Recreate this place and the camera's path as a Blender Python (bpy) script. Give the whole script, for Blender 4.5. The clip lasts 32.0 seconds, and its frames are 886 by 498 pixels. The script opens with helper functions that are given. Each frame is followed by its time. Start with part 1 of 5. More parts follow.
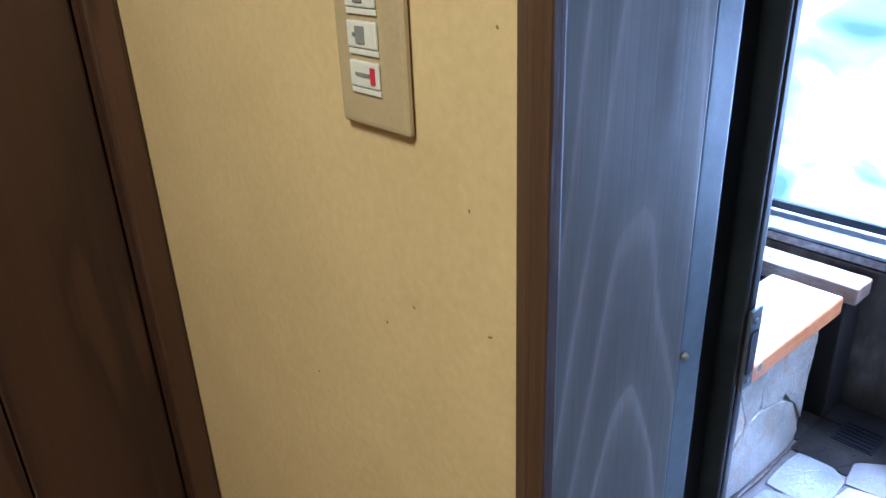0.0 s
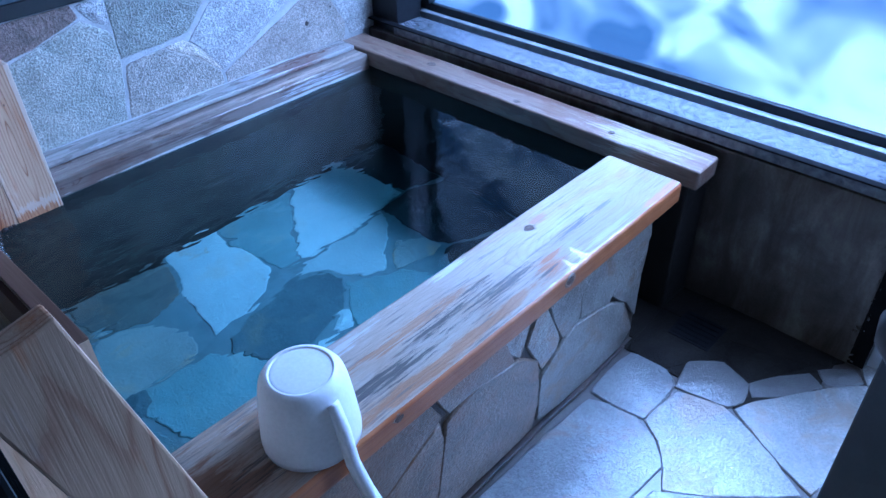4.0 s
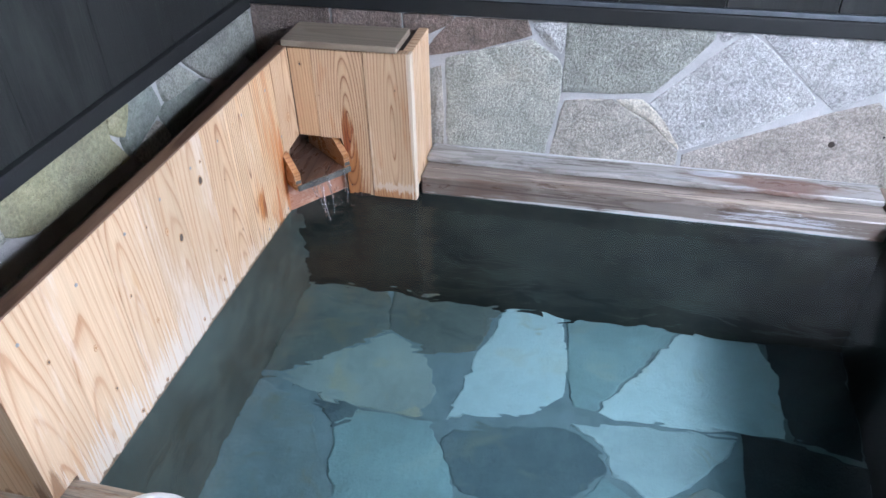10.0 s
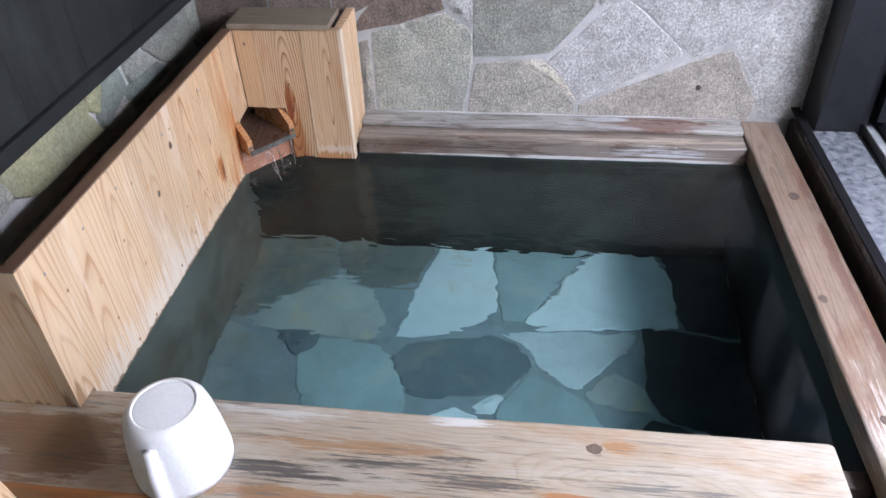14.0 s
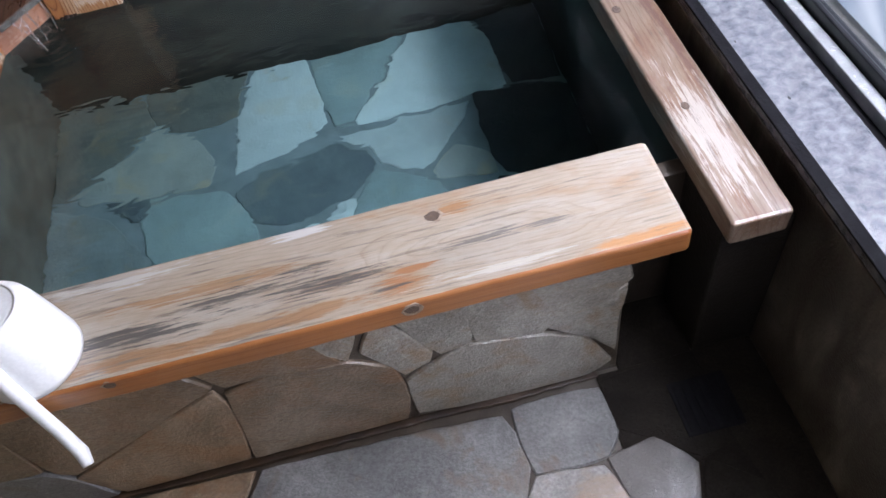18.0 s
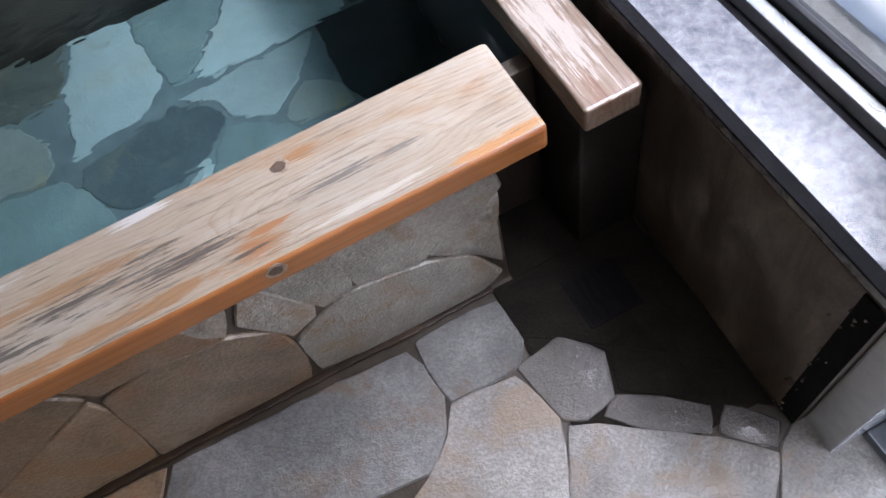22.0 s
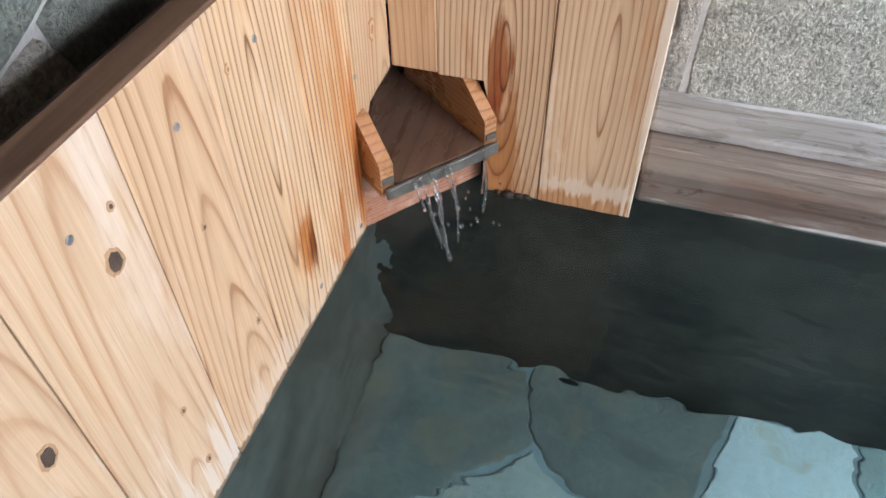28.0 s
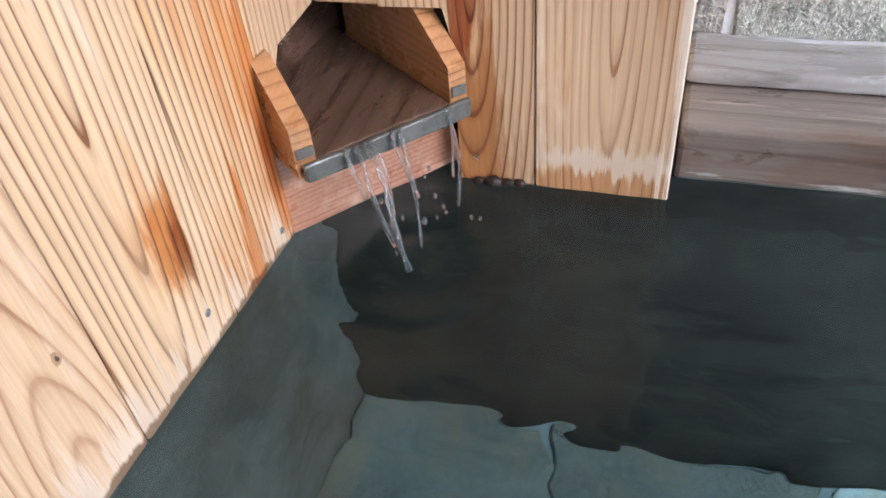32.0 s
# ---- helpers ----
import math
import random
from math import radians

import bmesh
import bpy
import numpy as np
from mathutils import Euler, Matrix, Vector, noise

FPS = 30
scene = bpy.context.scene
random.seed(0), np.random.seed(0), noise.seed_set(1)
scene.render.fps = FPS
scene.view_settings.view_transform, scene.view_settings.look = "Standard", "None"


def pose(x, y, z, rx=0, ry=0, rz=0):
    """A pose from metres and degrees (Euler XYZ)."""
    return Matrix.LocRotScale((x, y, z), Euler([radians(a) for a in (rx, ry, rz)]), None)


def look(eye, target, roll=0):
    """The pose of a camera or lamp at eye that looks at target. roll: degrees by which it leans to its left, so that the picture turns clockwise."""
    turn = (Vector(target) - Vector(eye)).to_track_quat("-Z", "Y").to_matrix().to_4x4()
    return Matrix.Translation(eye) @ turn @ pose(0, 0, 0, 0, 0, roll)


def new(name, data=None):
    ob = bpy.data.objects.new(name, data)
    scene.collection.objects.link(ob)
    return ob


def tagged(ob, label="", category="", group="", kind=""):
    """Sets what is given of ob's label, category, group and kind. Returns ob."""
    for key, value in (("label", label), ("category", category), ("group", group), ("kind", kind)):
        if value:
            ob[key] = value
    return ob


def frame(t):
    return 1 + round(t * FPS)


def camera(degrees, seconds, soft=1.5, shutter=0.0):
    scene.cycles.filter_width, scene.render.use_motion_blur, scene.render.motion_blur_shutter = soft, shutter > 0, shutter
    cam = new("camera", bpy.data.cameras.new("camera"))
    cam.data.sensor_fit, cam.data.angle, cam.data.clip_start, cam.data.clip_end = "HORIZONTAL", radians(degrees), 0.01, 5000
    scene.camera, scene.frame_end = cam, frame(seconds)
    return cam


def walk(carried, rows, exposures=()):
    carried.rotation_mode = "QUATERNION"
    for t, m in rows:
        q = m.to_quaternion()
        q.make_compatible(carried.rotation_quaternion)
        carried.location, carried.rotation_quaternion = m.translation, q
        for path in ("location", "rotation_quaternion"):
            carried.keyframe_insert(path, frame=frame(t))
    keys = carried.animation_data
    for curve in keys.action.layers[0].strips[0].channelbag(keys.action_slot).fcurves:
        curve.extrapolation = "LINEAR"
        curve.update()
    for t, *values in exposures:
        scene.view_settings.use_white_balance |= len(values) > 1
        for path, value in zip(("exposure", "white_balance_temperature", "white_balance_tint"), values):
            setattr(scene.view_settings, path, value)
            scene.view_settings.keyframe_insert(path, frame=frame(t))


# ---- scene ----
cam = camera(61.8, 32.0)
PATH = [
    (0, (-0.49, -0.834, 1.387), (0.44, 0.286, 0.722), -2.4),
    (0.5, (-0.428, -0.864, 1.381), (0.469, 0.241, 0.65), -2.6),
    (1, (-0.371, -0.851, 1.359), (0.562, 0.177, 0.563), -3.2),
    (1.5, (-0.296, -0.791, 1.348), (0.714, 0.127, 0.514), -3.1),
    (2, (-0.249, -0.782, 1.338), (0.813, 0.055, 0.483), -2.4),
    (2.5, (-0.144, -0.801, 1.332), (0.878, 0.058, 0.451), -2.7),
    (3, (-0.071, -0.825, 1.356), (0.89, 0.068, 0.44), -2.9),
    (3.5, (-0.048, -0.821, 1.327), (0.884, 0.077, 0.386), -2.2),
    (5.5, (0.245, -0.662, 1.329), (1.245, 0.488, 0.034), -3.2),
    (6, (0.322, -0.64, 1.313), (1.151, 0.642, 0.02), -3.0),
    (6.5, (0.388, -0.587, 1.29), (1.085, 0.72, -0.053), -3.0),
    (7, (0.455, -0.512, 1.295), (1.113, 0.782, -0.08), -1.3),
    (7.5, (0.547, -0.483, 1.245), (0.879, 0.978, -0.08), -1.5),
    (8, (0.675, -0.466, 1.193), (0.626, 1.086, -0.068), -1.4),
    (8.5, (0.693, -0.402, 1.26), (0.625, 1.102, -0.056), -2.2),
    (9, (0.768, -0.422, 1.296), (0.606, 1.093, 0.0), -1.4),
    (9.5, (0.815, -0.475, 1.304), (0.487, 1.085, 0.096), -1.6),
    (10, (0.843, -0.519, 1.317), (0.461, 1.038, 0.122), -1.4),
    (10.5, (0.856, -0.591, 1.379), (0.472, 0.961, 0.177), -1.3),
    (11, (0.905, -0.657, 1.403), (0.506, 0.904, 0.217), -1.2),
    (11.5, (0.898, -0.7, 1.406), (0.508, 0.866, 0.226), -0.7),
    (12, (0.861, -0.742, 1.397), (0.487, 0.831, 0.22), -0.7),
    (12.5, (0.853, -0.776, 1.402), (0.523, 0.797, 0.212), -1.0),
    (13, (0.846, -0.787, 1.404), (0.556, 0.79, 0.208), -1.0),
    (13.5, (0.873, -0.786, 1.403), (0.61, 0.786, 0.194), -1.5),
    (14, (0.906, -0.792, 1.399), (0.682, 0.77, 0.169), -2.3),
    (14.5, (0.932, -0.8, 1.39), (0.784, 0.749, 0.134), -3.4),
    (16.5, (0.987, -0.802, 1.371), (0.955, 0.554, -0.099), -9.5),
    (17, (0.992, -0.81, 1.356), (0.988, 0.508, -0.148), -10.2),
    (17.5, (1.001, -0.81, 1.353), (1.013, 0.459, -0.193), -11.6),
    (18, (1.008, -0.813, 1.341), (1.046, 0.398, -0.25), -12.8),
    (18.5, (1.015, -0.804, 1.329), (1.075, 0.332, -0.316), -13.5),
    (19, (1.019, -0.804, 1.316), (1.096, 0.276, -0.366), -14.2),
    (19.5, (1.025, -0.81, 1.307), (1.129, 0.24, -0.392), -15.1),
    (20, (1.034, -0.814, 1.303), (1.161, 0.221, -0.404), -15.3),
    (20.5, (1.054, -0.819, 1.3), (1.193, 0.215, -0.407), -16.0),
    (21, (1.071, -0.818, 1.292), (1.22, 0.204, -0.421), -17.2),
    (21.5, (1.08, -0.809, 1.287), (1.241, 0.194, -0.435), -18.5),
    (22, (1.093, -0.793, 1.283), (1.268, 0.198, -0.445), -18.4),
    (22.5, (1.121, -0.763, 1.278), (1.303, 0.228, -0.45), -17.7),
    (23, (1.143, -0.725, 1.274), (1.312, 0.279, -0.447), -17.0),
    (23.5, (1.088, -0.624, 1.284), (1.237, 0.421, -0.414), -12.5),
    (24, (1.026, -0.517, 1.285), (1.148, 0.57, -0.389), -10.4),
    (25, (0.881, -0.308, 1.246), (0.952, 0.819, -0.405), -1.2),
    (26, (0.696, -0.078, 1.139), (0.434, 1.102, -0.455), -1.0),
    (26.5, (0.586, 0.061, 1.078), (0.28, 1.213, -0.529), -1.4),
    (28.5, (0.414, 0.29, 0.917), (-0.064, 1.673, -0.446), -0.8),
    (29, (0.404, 0.331, 0.891), (-0.105, 1.761, -0.411), -0.9),
    (29.5, (0.388, 0.373, 0.861), (-0.152, 1.826, -0.403), -1.1),
    (30, (0.382, 0.405, 0.831), (-0.195, 1.858, -0.417), -2.3),
    (30.5, (0.388, 0.427, 0.796), (-0.221, 1.867, -0.451), -3.9),
    (31, (0.404, 0.425, 0.769), (-0.203, 1.856, -0.489), -5.2),
    (32, (0.433, 0.403, 0.728), (-0.109, 1.828, -0.566), -5.8),
]
EXPOSURES = [(0, 1.75, 4200, 10), (0.5, 1.65, 4150, 10), (1.0, 1.6, 4150, 9), (1.5, 1.55, 4200, 7), (2.0, 1.4, 4150, 4), (2.5, 0.95, 3900, 6), (3, 0.5, 3650, 8), (5.5, -0.3, 4150, 4), (6.5, -0.35, 4400, 2), (8, 0.15, 4850, 1), (9, 0.3, 5300, 3), (10, 0.3, 5650, 6), (12, 0.2, 6050, 9), (14, 0.1, 6100, 9), (16, -0.1, 6150, 10), (20, -0.05, 6250, 10), (23.2, -0.1, 6300, 10), (24.2, -0.3, 6300, 10), (25, 0.0, 6300, 10), (26, 0.35, 6350, 8), (28.5, 0.3, 6450, 6), (30.5, 0.38, 6300, 8), (32, 0.5, 6200, 8)]
walk(cam, [(t, look(eye, target, roll)) for t, eye, target, roll in PATH], exposures=EXPOSURES)

# ---- world, light ----
world = bpy.data.worlds.new("world")
scene.world = world
world.use_nodes = True
wn = world.node_tree
sky = wn.nodes.new("ShaderNodeTexSky")
sky.sky_type, sky.sun_disc = "NISHITA", False
sky.sun_elevation, sky.sun_rotation = radians(38), radians(75)
wn.links.new(sky.outputs[0], wn.nodes["Background"].inputs[0])
wn.nodes["Background"].inputs[1].default_value = 0.10


def lamp(name, m, w, h, watts, colour=(1, 1, 1)):
    data = bpy.data.lights.new(name, "AREA")
    data.shape, data.size, data.size_y, data.energy, data.color = "RECTANGLE", w, h, watts, colour
    ob = new(name, data)
    ob.matrix_world = m
    return ob


# daylight through the window: the brightest band of sky just under the eaves, and the paler garden below it
lamp("eaves_daylight", look((2.2, 0.17, 1.76), (0.9, 0.42, 0.0)), 1.9, 0.12, 47.0, (0.90, 0.885, 1.0))
lamp("window_daylight", look((2.2, 0.17, 1.46), (0.9, 0.60, 0.3)), 1.9, 0.40, 40.0, (0.90, 0.885, 1.0))
# and through the glazed door to the garden
door_day = lamp("garden_door_daylight", look((1.79, -0.98, 0.80), (1.15, -0.72, 0.12)), 0.50, 1.1, 11.0, (0.90, 0.89, 1.0))
door_day.data.spread = radians(145)
lamp("corridor_lamp", look((-0.95, -0.75, 2.2), (-0.8, -0.5, 0)), 0.3, 0.3, 6.5, (1.0, 0.75, 0.37))


# ---- materials ----
def mat(name):
    m = bpy.data.materials.new(name)
    m.use_nodes = True
    return m, m.node_tree, m.node_tree.nodes["Principled BSDF"]


def node(nt, kind, **values):
    n = nt.nodes.new(kind)
    for k, v in values.items():
        if k in n.inputs:
            n.inputs[k].default_value = v
    return n


def ramp(nt, src, *stops):
    r = nt.nodes.new("ShaderNodeValToRGB")
    while len(r.color_ramp.elements) < len(stops):
        r.color_ramp.elements.new(0.5)
    for e, (pos, c) in zip(r.color_ramp.elements, stops):
        e.position, e.color = pos, (*c, 1) if len(c) == 3 else c
    nt.links.new(src, r.inputs[0])
    return r.outputs[0]


def mix(nt, fac, a, b, how="MIX"):
    n = nt.nodes.new("ShaderNodeMix")
    n.data_type, n.blend_type = "RGBA", how
    for sock, v in ((0, fac), (6, a), (7, b)):
        if hasattr(v, "is_output"):
            nt.links.new(v, n.inputs[sock])
        elif sock == 0:
            n.inputs[0].default_value = v
        else:
            n.inputs[sock].default_value = (*v, 1)
    return n.outputs[2]


def bump(nt, bsdf, height, strength, distance, before=None):
    b = node(nt, "ShaderNodeBump", Strength=strength, Distance=distance)
    nt.links.new(height, b.inputs["Height"])
    if before is not None:
        nt.links.new(before, b.inputs["Normal"])
    if bsdf is not None:
        nt.links.new(b.outputs[0], bsdf.inputs["Normal"])
    return b.outputs[0]


def coords(nt, scale=(1, 1, 1), turn=(0, 0, 0), spread=3.0):
    """Object coordinates, shifted for each object by its random number."""
    tc, info = nt.nodes.new("ShaderNodeTexCoord"), nt.nodes.new("ShaderNodeObjectInfo")
    mp = nt.nodes.new("ShaderNodeMapping")
    mp.inputs["Scale"].default_value = scale
    mp.inputs["Rotation"].default_value = turn
    add = nt.nodes.new("ShaderNodeVectorMath")
    mul = nt.nodes.new("ShaderNodeVectorMath")
    mul.operation = "MULTIPLY"
    mul.inputs[1].default_value = (spread, spread * 0.7, spread * 0.4)
    nt.links.new(info.outputs["Random"], mul.inputs[0])
    nt.links.new(tc.outputs["Object"], add.inputs[0])
    nt.links.new(mul.outputs[0], add.inputs[1])
    nt.links.new(add.outputs[0], mp.inputs["Vector"])
    return mp.outputs[0], info.outputs["Random"]


def noise_tex(nt, vec, scale, detail=4.0, rough=0.55, distort=0.0):
    n = node(nt, "ShaderNodeTexNoise", Scale=scale, Detail=detail, Roughness=rough, Distortion=distort)
    nt.links.new(vec, n.inputs["Vector"])
    return n.outputs[0]


def wood(name, axis, across, light, dark, rings=36.0, arches=5.0, wander=1.6, rough=0.55, worn=None, stain=None, coat=0.0, relief=0.3, tone=0.15, stain_at=0.56, worn_at=0.5):
    """Flat-sawn softwood with its grain along one axis: arched year rings centred on each board, fibres, worn and stained patches."""
    m, nt, b = mat(name)
    tc, info = nt.nodes.new("ShaderNodeTexCoord"), nt.nodes.new("ShaderNodeObjectInfo")
    sep = nt.nodes.new("ShaderNodeSeparateXYZ")
    nt.links.new(tc.outputs["Generated"], sep.inputs[0])

    def calc(how, a, c=0.0, d=0.0):
        n = nt.nodes.new("ShaderNodeMath")
        n.operation = how
        for k, v in enumerate((a, c, d)):
            if hasattr(v, "is_output"):
                nt.links.new(v, n.inputs[k])
            else:
                n.inputs[k].default_value = v
        return n.outputs[0]

    squeeze = [1.0, 1.0, 1.0]
    squeeze["xyz".index(axis)] = 0.12
    v, rnd = coords(nt, squeeze)
    fine = [1.0, 1.0, 1.0]
    fine["xyz".index(axis)] = 0.035
    v2, _ = coords(nt, fine)
    off = calc("MULTIPLY_ADD", rnd, 0.9, -0.45)
    c = calc("ADD", calc("SUBTRACT", sep.outputs["xyz".index(across)], 0.5), off)
    q = calc("MULTIPLY", calc("MULTIPLY", c, c), rings)
    hop = calc("MULTIPLY_ADD", calc("FRACT", calc("MULTIPLY", rnd, 7.3)), 1.6, -0.8)
    along = calc("MULTIPLY", calc("MULTIPLY", sep.outputs["xyz".index(axis)], arches), hop)
    f = calc("ADD", q, along)
    f = calc("ADD", f, calc("MULTIPLY", noise_tex(nt, v, 9.0, 2, 0.5), wander * 2))
    f = calc("ADD", f, calc("MULTIPLY", noise_tex(nt, v2, 60.0, 2, 0.5), 0.35))
    saw = calc("FRACT", f)
    fib = noise_tex(nt, v2, 260.0, 3, 0.65)
    broad = noise_tex(nt, v, 5.0, 4, 0.6, 0.5)
    mid = [0.55 * p + 0.45 * q for p, q in zip(light, dark)]
    col = ramp(nt, saw, (0.0, light), (0.35, light), (0.72, mid), (0.91, dark), (1.0, light))
    col = mix(nt, ramp(nt, broad, (0.3, (0.55, 0.55, 0.55)), (0.7, (0.0, 0.0, 0.0))), col, mid)
    col = mix(nt, 0.4, col, ramp(nt, fib, (0.3, (0.70, 0.66, 0.60)), (0.68, (1.1, 1.08, 1.05))), "MULTIPLY")
    hsv = node(nt, "ShaderNodeHueSaturation")
    nt.links.new(calc("MULTIPLY_ADD", rnd, 2 * tone, 1 - tone), hsv.inputs["Value"])
    nt.links.new(col, hsv.inputs["Color"])
    col = hsv.outputs[0]
    if worn:
        w = noise_tex(nt, v, 11.0, 6, 0.7, 0.6)
        col = mix(nt, ramp(nt, w, (worn_at, (0, 0, 0)), (worn_at + 0.16, (0.85, 0.85, 0.85))), col, worn)
    if stain:
        s = noise_tex(nt, v, 6.0, 7, 0.72, 1.2)
        s2 = noise_tex(nt, v2, 40.0, 3, 0.6)
        both = calc("MULTIPLY_ADD", s2, 0.25, calc("SUBTRACT", s, 0.125))
        col = mix(nt, ramp(nt, both, (stain_at, (0, 0, 0)), (stain_at + 0.16, (0.9, 0.9, 0.9))), col, stain)
    nt.links.new(col, b.inputs["Base Color"])
    b.inputs["Roughness"].default_value = rough
    b.inputs["Coat Weight"].default_value, b.inputs["Coat Roughness"].default_value = coat, 0.2
    n1 = bump(nt, None, saw, relief, 0.0015)
    bump(nt, b, fib, relief, 0.0015, n1)
    return m


def sawn(name, axis, across, width, c0, h0, slope, light, dark, ring=0.0055, bow=0.02, vary=0.0, rough=0.5, coat=0.0, relief=0.35, bleach=None, bleach_at=0.55, soak=None, soak_at=0.6, streak=None, streak_at=0.6, spots=(), tone=0.1, short=1.0, uneven=0.6, gloss=0.2, crack=0.0):
    """A board cut across year rings round a slightly inclined heart: tall arches in the middle, close lines at the sides.
    c0, h0: offset of the heart across and below the board; slope: how fast it dips along the grain."""
    m, nt, b = mat(name)
    tc, info = nt.nodes.new("ShaderNodeTexCoord"), nt.nodes.new("ShaderNodeObjectInfo")
    gen, obj = nt.nodes.new("ShaderNodeSeparateXYZ"), nt.nodes.new("ShaderNodeSeparateXYZ")
    nt.links.new(tc.outputs["Generated"], gen.inputs[0])
    nt.links.new(tc.outputs["Object"], obj.inputs[0])
    rnd = info.outputs["Random"]

    def calc(how, a, c=0.0, d=0.0):
        n = nt.nodes.new("ShaderNodeMath")
        n.operation = how
        for k, v in enumerate((a, c, d)):
            if hasattr(v, "is_output"):
                nt.links.new(v, n.inputs[k])
            else:
                n.inputs[k].default_value = v
        return n.outputs[0]

    n_axis, n_across = "xyz".index(axis), "xyz".index(across)
    soft, fine, hair = [1.0] * 3, [1.0] * 3, [1.0] * 3
    soft[n_axis], fine[n_axis], hair[n_axis] = 0.22 * min(short, 1.6), 0.06 * short, 0.02 * short
    v, _ = coords(nt, soft)
    v2, _ = coords(nt, fine)
    v3, _ = coords(nt, hair)
    bend = calc("SUBTRACT", noise_tex(nt, v, 11.0, 2, 0.5), 0.5)
    u = calc("MULTIPLY_ADD", calc("SUBTRACT", gen.outputs[n_across], 0.5), width, calc("MULTIPLY_ADD", calc("SUBTRACT", rnd, 0.5), vary * 2, c0))
    u = calc("MULTIPLY_ADD", bend, bow * 0.45, u)
    h = calc("MULTIPLY_ADD", obj.outputs[n_axis], slope, calc("MULTIPLY_ADD", calc("FRACT", calc("MULTIPLY", rnd, 9.7)), vary, h0))
    h = calc("MULTIPLY_ADD", calc("SUBTRACT", noise_tex(nt, v, 7.0, 2, 0.5), 0.5), bow * 2, h)
    r = calc("SQRT", calc("ADD", calc("MULTIPLY", u, u), calc("MULTIPLY", h, h)))
    r = calc("MULTIPLY_ADD", calc("SUBTRACT", noise_tex(nt, v2, 70.0, 2, 0.5), 0.5), 0.0016, r)
    saw = calc("FRACT", calc("DIVIDE", r, ring))
    mid = [0.62 * p + 0.38 * q for p, q in zip(light, dark)]
    col = ramp(nt, saw, (0.0, mid), (0.14, light), (0.52, light), (0.80, mid), (0.90, dark), (0.97, dark), (1.0, mid))
    each = calc("FRACT", calc("MULTIPLY", calc("FLOOR", calc("DIVIDE", r, ring)), 0.618))
    col = mix(nt, calc("MULTIPLY", each, uneven), col, light)
    broad = noise_tex(nt, v, 14.0, 4, 0.6, 0.5)
    col = mix(nt, ramp(nt, broad, (0.45, (0.0, 0.0, 0.0)), (0.75, (0.5, 0.5, 0.5))), col, light)
    hairs = noise_tex(nt, v3, 330.0, 3, 0.65)
    col = mix(nt, 0.55, col, ramp(nt, hairs, (0.3, (0.74, 0.69, 0.62)), (0.68, (1.1, 1.09, 1.07))), "MULTIPLY")
    hsv = node(nt, "ShaderNodeHueSaturation")
    nt.links.new(calc("MULTIPLY_ADD", rnd, 2 * tone, 1 - tone), hsv.inputs["Value"])
    nt.links.new(col, hsv.inputs["Color"])
    col = hsv.outputs[0]
    edge = noise_tex(nt, v2, 34.0, 5, 0.7)
    if soak:
        k = calc("MULTIPLY_ADD", edge, 0.5, calc("MULTIPLY", noise_tex(nt, v, 9.0, 4, 0.6, 0.6), 0.6))
        col = mix(nt, ramp(nt, k, (soak_at, (0, 0, 0)), (soak_at + 0.10, (0.9, 0.9, 0.9))), col, soak, "MULTIPLY")
    if bleach:
        k = calc("MULTIPLY_ADD", edge, 0.55, calc("MULTIPLY", noise_tex(nt, v, 17.0, 5, 0.65, 0.4), 0.5))
        col = mix(nt, ramp(nt, k, (bleach_at, (0, 0, 0)), (bleach_at + 0.07 * (1 + short) / 1.4, (0.82, 0.82, 0.82))), col, bleach)
    wet = noise_tex(nt, v, 30.0, 5, 0.7, 0.3)
    threads = noise_tex(nt, v3, 190.0, 5, 0.7)
    for cx, cy, cz, rx, ry, rz, colour, how, thin in spots:
        d = nt.nodes.new("ShaderNodeVectorMath")
        d.operation = "SUBTRACT"
        d.inputs[1].default_value = (cx, cy, cz)
        nt.links.new(tc.outputs["Object"], d.inputs[0])
        e = nt.nodes.new("ShaderNodeVectorMath")
        e.operation = "MULTIPLY"
        e.inputs[1].default_value = (1 / rx, 1 / ry, 1 / rz)
        nt.links.new(d.outputs[0], e.inputs[0])
        ln = nt.nodes.new("ShaderNodeVectorMath")
        ln.operation = "LENGTH"
        nt.links.new(e.outputs[0], ln.inputs[0])
        k = calc("MULTIPLY_ADD", calc("SUBTRACT", wet, 0.5), 1.6, ln.outputs["Value"])
        k = calc("MULTIPLY_ADD", calc("SUBTRACT", threads if thin > 0.4 else edge, 0.5), 1.2 + 4.5 * thin, k)
        col = mix(nt, ramp(nt, k, (0.7 - 0.34 * thin, (0.9, 0.9, 0.9)), (1.0 - 0.24 * thin, (0, 0, 0))), col, colour, how)
    if streak:
        k = calc("MULTIPLY_ADD", noise_tex(nt, v3, 120.0, 3, 0.6), 0.55, calc("MULTIPLY", noise_tex(nt, v, 6.0, 4, 0.6, 0.8), 0.55))
        col = mix(nt, ramp(nt, k, (streak_at, (0, 0, 0)), (streak_at + 0.07, (0.9, 0.9, 0.9))), col, streak)
    if crack:
        k = noise_tex(nt, v3, 75.0, 6, 0.78, 0.4)
        col = mix(nt, ramp(nt, k, (0.57, (0, 0, 0)), (0.625, (crack,) * 3)), col, (0.085, 0.07, 0.056))
    nt.links.new(col, b.inputs["Base Color"])
    nt.links.new(ramp(nt, wet, (0.35, (rough - 0.12,) * 3), (0.65, (rough + 0.12,) * 3)), b.inputs["Roughness"])
